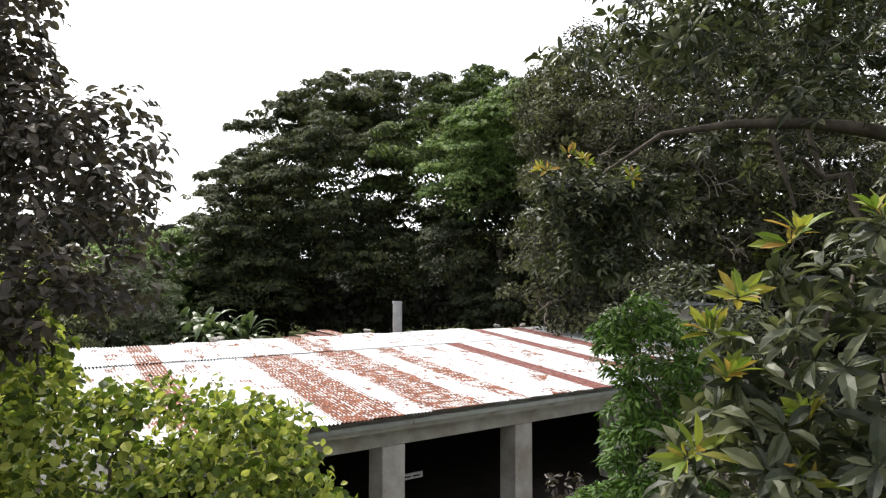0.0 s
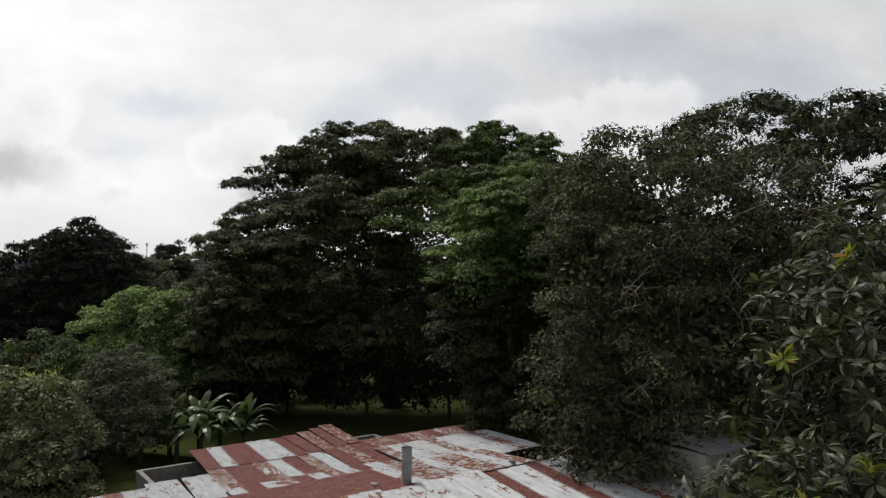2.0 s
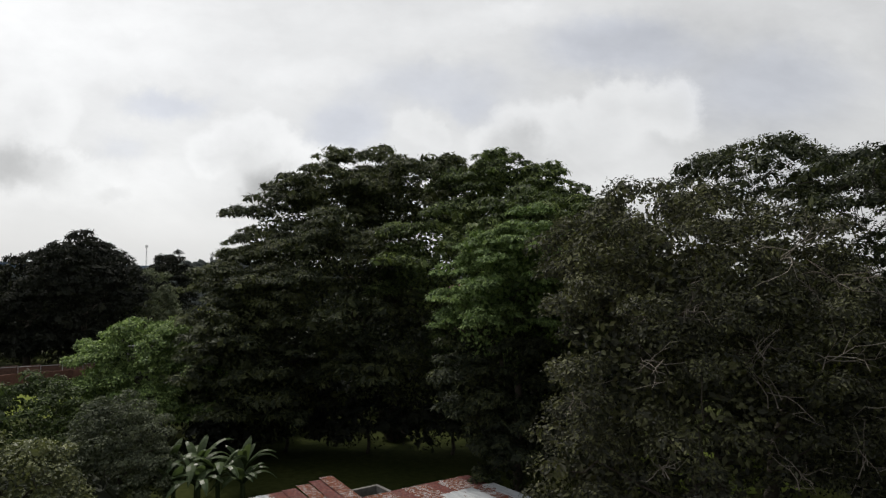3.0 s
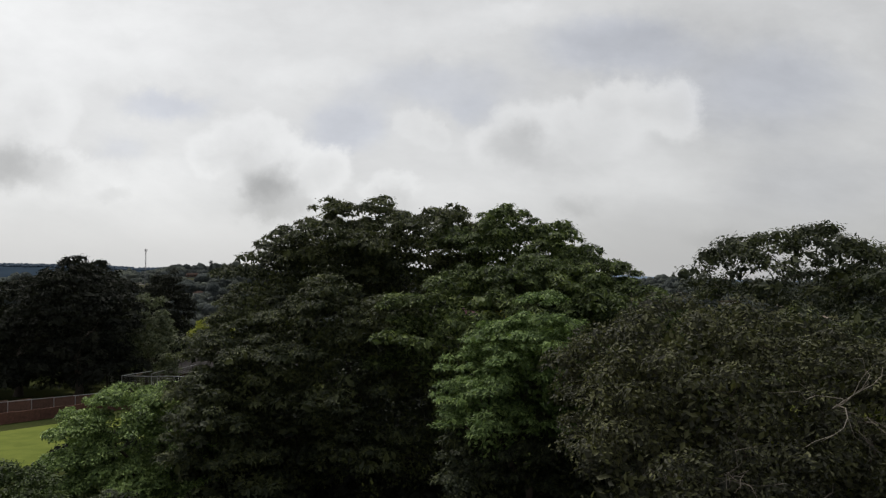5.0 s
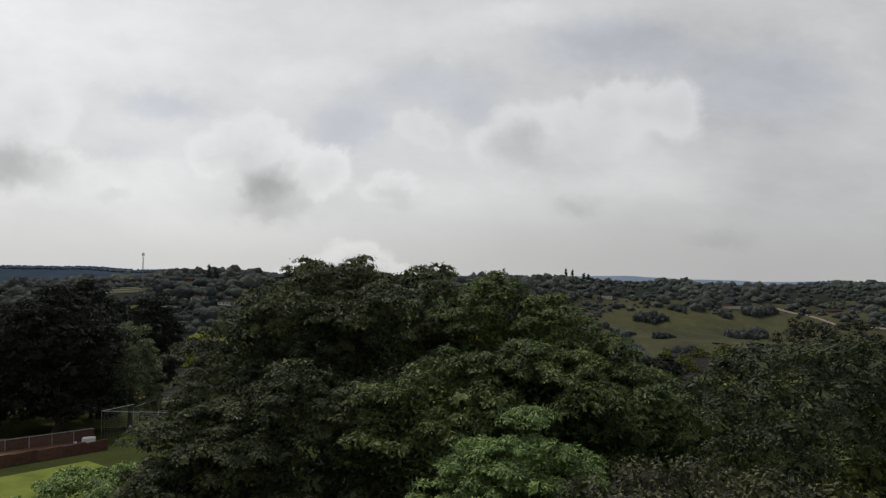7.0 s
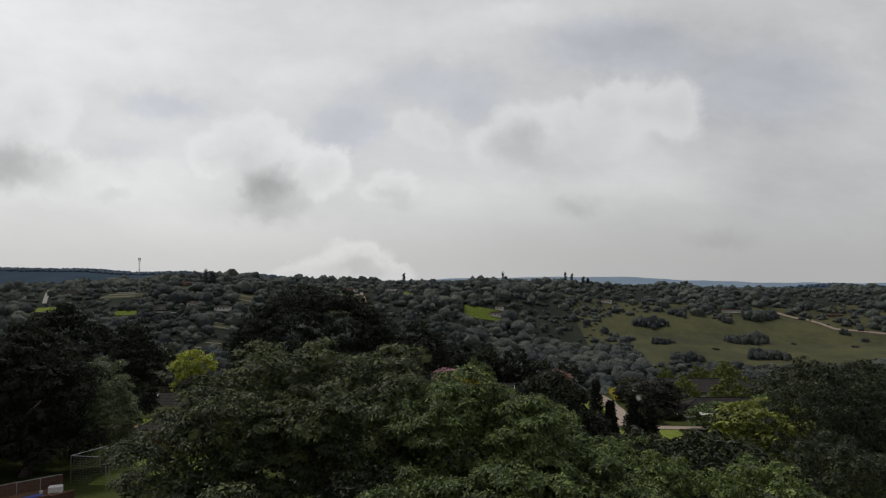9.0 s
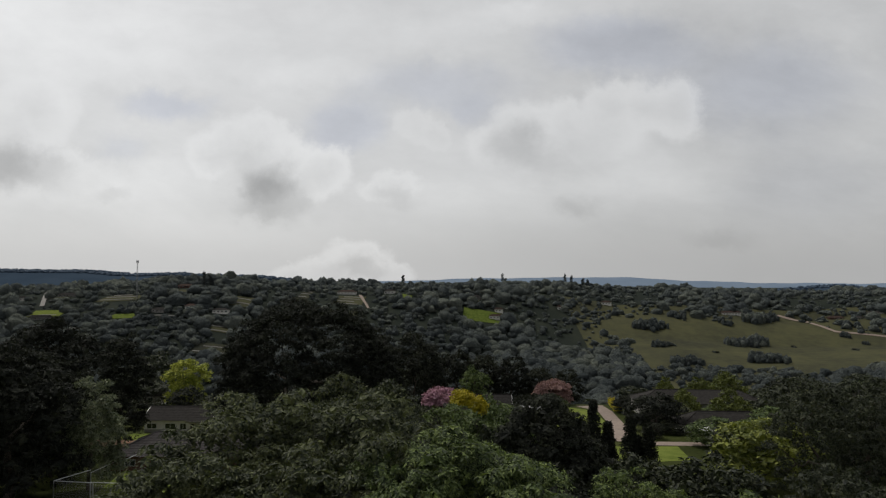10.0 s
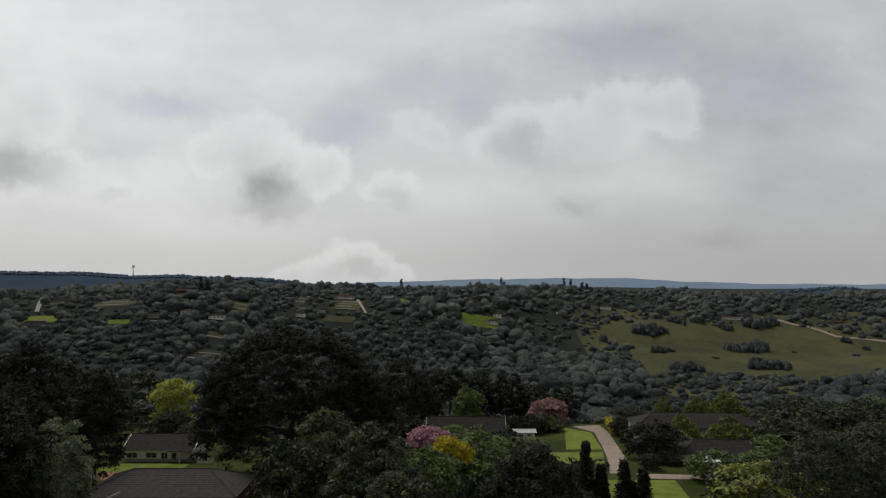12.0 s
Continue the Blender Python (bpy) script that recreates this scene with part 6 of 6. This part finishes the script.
def open_field(x, y):
    """Where the far slope is grass: one broad meadow and smaller clearings."""
    wob = 5 * np.sin(x / 17 + 2 * np.sin(y / 23))
    spots = inside(x + wob, y + wob * 0.7, MEADOW)
    for cx, cy, rx, ry, _, _ in CLEARINGS:
        spots |= ((x - cx + wob * 0.6) / rx) ** 2 + ((y - cy + 5) / (ry + 7)) ** 2 < 1
    for hx, hy, w, d, *_ in FAR:
        spots |= (np.abs(x - hx - w * 0.45) < w * 0.5 + 1) & (y > hy - 15) & (y < hy + d + 2)
    for (ax, ay), (bx, by) in (((-478, 856), (-439, 778)), ((-101, 883), (-85, 829)), ((451, 944), (492, 879)), ((492, 879), (540, 858)), ((540, 858), (640, 846))):
        s = np.clip(((x - ax) * (bx - ax) + (y - ay) * (by - ay)) / ((bx - ax) ** 2 + (by - ay) ** 2), 0, 1)
        spots |= np.hypot(x - ax - s * (bx - ax), y - ay + 4 - s * (by - ay)) < 7
    return spots


wood = lambda x, y: ~open_field(x, y) & (np.abs(x - 6) < y * 0.66 + 20)
# woods across the valley, their leaf colour carrying painted haze
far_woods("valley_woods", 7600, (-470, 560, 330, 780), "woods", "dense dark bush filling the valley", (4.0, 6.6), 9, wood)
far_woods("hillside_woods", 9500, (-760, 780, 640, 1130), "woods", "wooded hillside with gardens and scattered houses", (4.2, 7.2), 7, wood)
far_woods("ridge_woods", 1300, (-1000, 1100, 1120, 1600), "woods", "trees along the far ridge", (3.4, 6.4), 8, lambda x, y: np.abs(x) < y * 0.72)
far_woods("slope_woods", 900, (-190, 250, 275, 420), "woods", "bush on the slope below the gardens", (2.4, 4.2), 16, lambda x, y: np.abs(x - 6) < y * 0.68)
area_patch("meadow", [(165, 600), (720, 600), (720, 962), (165, 962)], "meadow", 0.4, "open dry meadow on the far slope", "meadow", 46)
for cx, cy, rx, ry, mat, label in CLEARINGS:
    area_patch("clearing", [(cx - rx, cy - ry), (cx + rx * 0.9, cy - ry * 0.9), (cx + rx, cy + ry), (cx - rx * 0.9, cy + ry * 0.9)], mat, 0.5, label, "clearing")
THICKETS = [(243, 786, 9, 6), (255, 790, 6, 4), (339, 814, 11, 7), (355, 817, 13, 8), (376, 832, 12, 9), (330, 727, 11, 8), (345, 724, 11, 7), (246, 873, 9, 7), (258, 868, 13, 9), (271, 871, 8, 6),
            (306, 903, 8, 5), (361, 892, 9, 5), (404, 915, 11, 9), (421, 922, 12, 9), (436, 930, 9, 7), (494, 862, 7, 5), (504, 837, 4, 3), (236, 700, 9, 7), (252, 704, 8, 7), (414, 828, 3, 2), (470, 800, 3, 1.6), (296, 760, 2.5, 1.5), (430, 700, 4, 2)]
for x, y, w, h in THICKETS:
    k = int(16 + 2 * w)
    bx, by = rng.normal(x, w * 0.45, k), rng.normal(y, w * 0.4, k)
    b = np.column_stack([bx, by, ground_z(bx, by) + h * 0.3, rng.uniform(0.22, 0.55, k) * h, rng.uniform(0.35, 1.0, k) * h])
    ob = thing("meadow_thicket", (0, 0, 0), 0, "dark thicket standing in the open meadow", "thicket", "meadow thickets")
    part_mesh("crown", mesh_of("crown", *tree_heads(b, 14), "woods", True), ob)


def far_house(x, y, w, d, wall, roof, turn, label):
    z = float(ground_z(x, y))
    ob = thing("hillside_house", (x, y, z), turn, label, "house", "hillside houses")
    part("wall", boxes(((0, 0, -2), (w, d, 3.0))), wall, ob)
    hip_roof(ob, (0, 0), (w, d), 3.0, 5.2, roof, 0.6, courses=2)
    for i in range(max(int(w / 4), 1)):
        window(ob, 1.2 + i * 4.0, 0, 0.9, 1.8, 1.3)


for row in FAR:
    far_house(*row)
for a, b, w in (((451, 944), (479, 919), 2.2), ((479, 919), (492, 879), 2.2), ((492, 879), (540, 858), 2.2), ((540, 858), (640, 846), 2.2)):
    area_patch("track", [(a[0] - w, a[1] - w), (a[0] + w, a[1] + w), (b[0] + w, b[1] + w), (b[0] - w, b[1] - w)], "paving", 0.9, "pale dirt track over the far meadow", "track", 8)
area_patch("road", [(-441, 778), (-436, 778), (-475, 858), (-481, 858)], "stone", 0.8, "pale road climbing the far hill", "road", 16)
for x, y, w in ((-124, 850, 20), (-122, 860, 24), (-119, 870, 20), (-121, 840, 22), (-171, 850, 10), (-171, 866, 12), (-171, 880, 11), (-388, 800, 40), (-384, 812, 34), (-380, 822, 28), (-234, 792, 20), (-234, 806, 18), (-246, 716, 36), (-238, 728, 30), (-232, 668, 34), (-226, 680, 26), (-300, 742, 22), (-436, 748, 30)):
    bar = new("terrace_wall", mesh_of("terrace_wall", *tubes([[(x, y, float(ground_z(x, y)) + 0.5, 0.7), (x + w * 0.5, y + 1.5, float(ground_z(x + w * 0.5, y + 1.5)) + 0.5, 0.7), (x + w, y + 1, float(ground_z(x + w, y + 1)) + 0.5, 0.7)]], 4), "stone"))
    tagged(bar, "low pale stone terrace wall on the far hill", "wall", "terrace walls", "structure")
area_patch("road", [(-86, 829), (-83, 829), (-99, 884), (-103, 884)], "paving", 0.8, "pale steep path beside the terraces", "road", 12)
mast = thing("radio_mast", (-344, 800, float(ground_z(-344, 800))), 0, "tall slim lattice mast on the far ridge", "mast")
H = 53.0 - float(ground_z(-344, 800))
legs = [[(1.0 * math.cos(a), 1.0 * math.sin(a), 0, 0.22), (0.45 * math.cos(a), 0.45 * math.sin(a), H, 0.16)] for a in (0.5, 2.6, 4.7)]
for leg in legs:
    part_mesh("leg", mesh_of("leg", *tubes([leg], 5), "steel"), mast)
for i in range(14):
    z0, z1 = H * i / 14, H * (i + 1) / 14
    r0, r1 = 1.0 - 0.55 * i / 14, 1.0 - 0.55 * (i + 1) / 14
    part_mesh("brace", mesh_of("brace", *tubes([[(r0 * math.cos(a), r0 * math.sin(a), z0, 0.06), (r1 * math.cos(b), r1 * math.sin(b), z1, 0.06)] for a, b in ((0.5, 2.6), (2.6, 4.7), (4.7, 0.5))], 4), "steel"), mast)
for a in (0.3, 2.4, 4.5):
    part("antenna", boxes(((1.2 * math.cos(a) - 0.3, 1.2 * math.sin(a) - 0.3, H - 3.5), (1.2 * math.cos(a) + 0.3, 1.2 * math.sin(a) + 0.3, H - 0.5)), bevel=0.05), "steel", mast)


def poplar(x, y, h):
    z = float(ground_z(x, y))
    ob = thing("tall_ridge_tree", (x, y, z), 0, "tall narrow tree standing above the ridge", "tree", "tall ridge trees")
    c = np.column_stack([rng.normal(0, 0.6, 14), rng.normal(0, 0.6, 14), np.linspace(h * 0.3, h * 0.95, 14), np.linspace(2.4, 1.0, 14), np.full(14, h * 0.06)])
    part_mesh("crown", mesh_of("crown", *leaves_on(rng, c, 40, 1.3, 0.7), "woods"), ob)
    part_mesh("trunk", mesh_of("trunk", *tubes([[(0, 0, -0.3, 0.5), (0, 0, h * 0.9, 0.1)]]), "bark"), ob)


for x, y, h in ((-285, 850, 20), (-278, 852, 16), (95, 1085, 22), (100, 1088, 15), (193, 1090, 20), (203, 1092, 18), (221, 1094, 13), (229, 1096, 11), (-58, 1075, 16)):
    poplar(x, y, h)


# far hills at the edge of sight, with haze painted into their blue colours
def far_ridge(name, x0, x1, y, base, tops, mat, label, tree_size, n):
    ux = np.linspace(x0, x1, 90)
    top = np.interp(ux, np.linspace(x0, x1, len(tops)), tops) + 2.0 * np.sin(ux / 90) + 1.5 * np.sin(ux / 37)
    rows = [np.column_stack([ux, np.full(90, y - 500.0), np.full(90, base)]), np.column_stack([ux, np.full(90, float(y)), top]), np.column_stack([ux, np.full(90, y + 400.0), np.full(90, base)])]
    i = (np.arange(2)[:, None] * 90 + np.arange(89)[None]).ravel()
    ob = thing(name, (0, 0, 0), 0, label, "hills", kind="structure")
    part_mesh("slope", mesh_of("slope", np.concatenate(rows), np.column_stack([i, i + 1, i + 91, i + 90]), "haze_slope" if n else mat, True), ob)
    cx = rng.uniform(x0, x1, n)
    s = rng.random(n) ** 2 * 0.08
    cz = np.interp(cx, ux, top) * (1 - s) + base * s
    c = np.column_stack([cx, y - 500 * s, cz, rng.uniform(0.6, 1.4, n) * tree_size, rng.uniform(0.5, 1.0, n) * tree_size])
    if n:
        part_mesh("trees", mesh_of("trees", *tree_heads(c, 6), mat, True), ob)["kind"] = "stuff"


far_ridge("backdrop_ridge", -1500, -120, 1720, -10, (52, 53, 53, 52, 48, 45, 37, 20, 10), "haze_woods", "wooded ridge in the distance, haze painted in as blue-grey", 6.0, 1500)
far_ridge("backdrop_knoll", 800, 1080, 1720, -20, (0, 8, 14, 17, 17, 12, 2), "haze_woods", "dark wooded knoll past the far slope, tinted blue for haze", 6.0, 120)
far_ridge("backdrop_hills", -1500, 4200, 4500, -20, (20, 14, 14, 28, 42, 46, 50, 28, 13, 9, 8, 8, 8, 8), "far_haze", "hills on the horizon, haze painted in as pale blue", 12.0, 0)

area_patch("lawn", [(9.5, 41.5), (20, 43), (21, 53), (11, 52)], "lawn", 0.04, "small sunlit lawn beyond the shed", "lawn")


# low dark shrubs added between the houses and drives to imitate shaded ground
OPEN = [(30, 74, 165, 176), (30, 50, 180, 204), (36, 60, 203, 262), (58, 102, 178, 234), (128, 170, 230, 255), (-2, 34, 218, 236), (-78, -46, 164, 200), (-62, -28, 140, 160), (-112, -94, 258, 272), (30, 56, 146, 170)]
x, y = rng.uniform(-115, 150, 1100), rng.uniform(135, 268, 1100)
free = np.ones(1100, bool)
for x0, x1, y0, y1 in OPEN:
    free &= ~((x > x0) & (x < x1) & (y > y0) & (y < y1))
x, y = x[free], y[free]
r = rng.uniform(0.8, 2.2, len(x))
c = np.column_stack([x, y, ground_z(x, y) + r * 0.4, r, r * rng.uniform(0.6, 1.1, len(x))])
v, f = under_leaves(rng, c * np.array([1, 1, 1, 0.8, 0.8]), 14, -0.1)
v2, f2 = leaves_on(rng, c, 40, 0.5, 0.26, 0.2, 0.5, 0.8, low=-0.1)
tagged(new("garden_shrubs", mesh_of("garden_shrubs", np.concatenate([v, v2]), np.concatenate([f, f2 + len(v)]), "grove")), "low dark shrubs added in place of shade on the garden ground", "shrubs", kind="stuff")
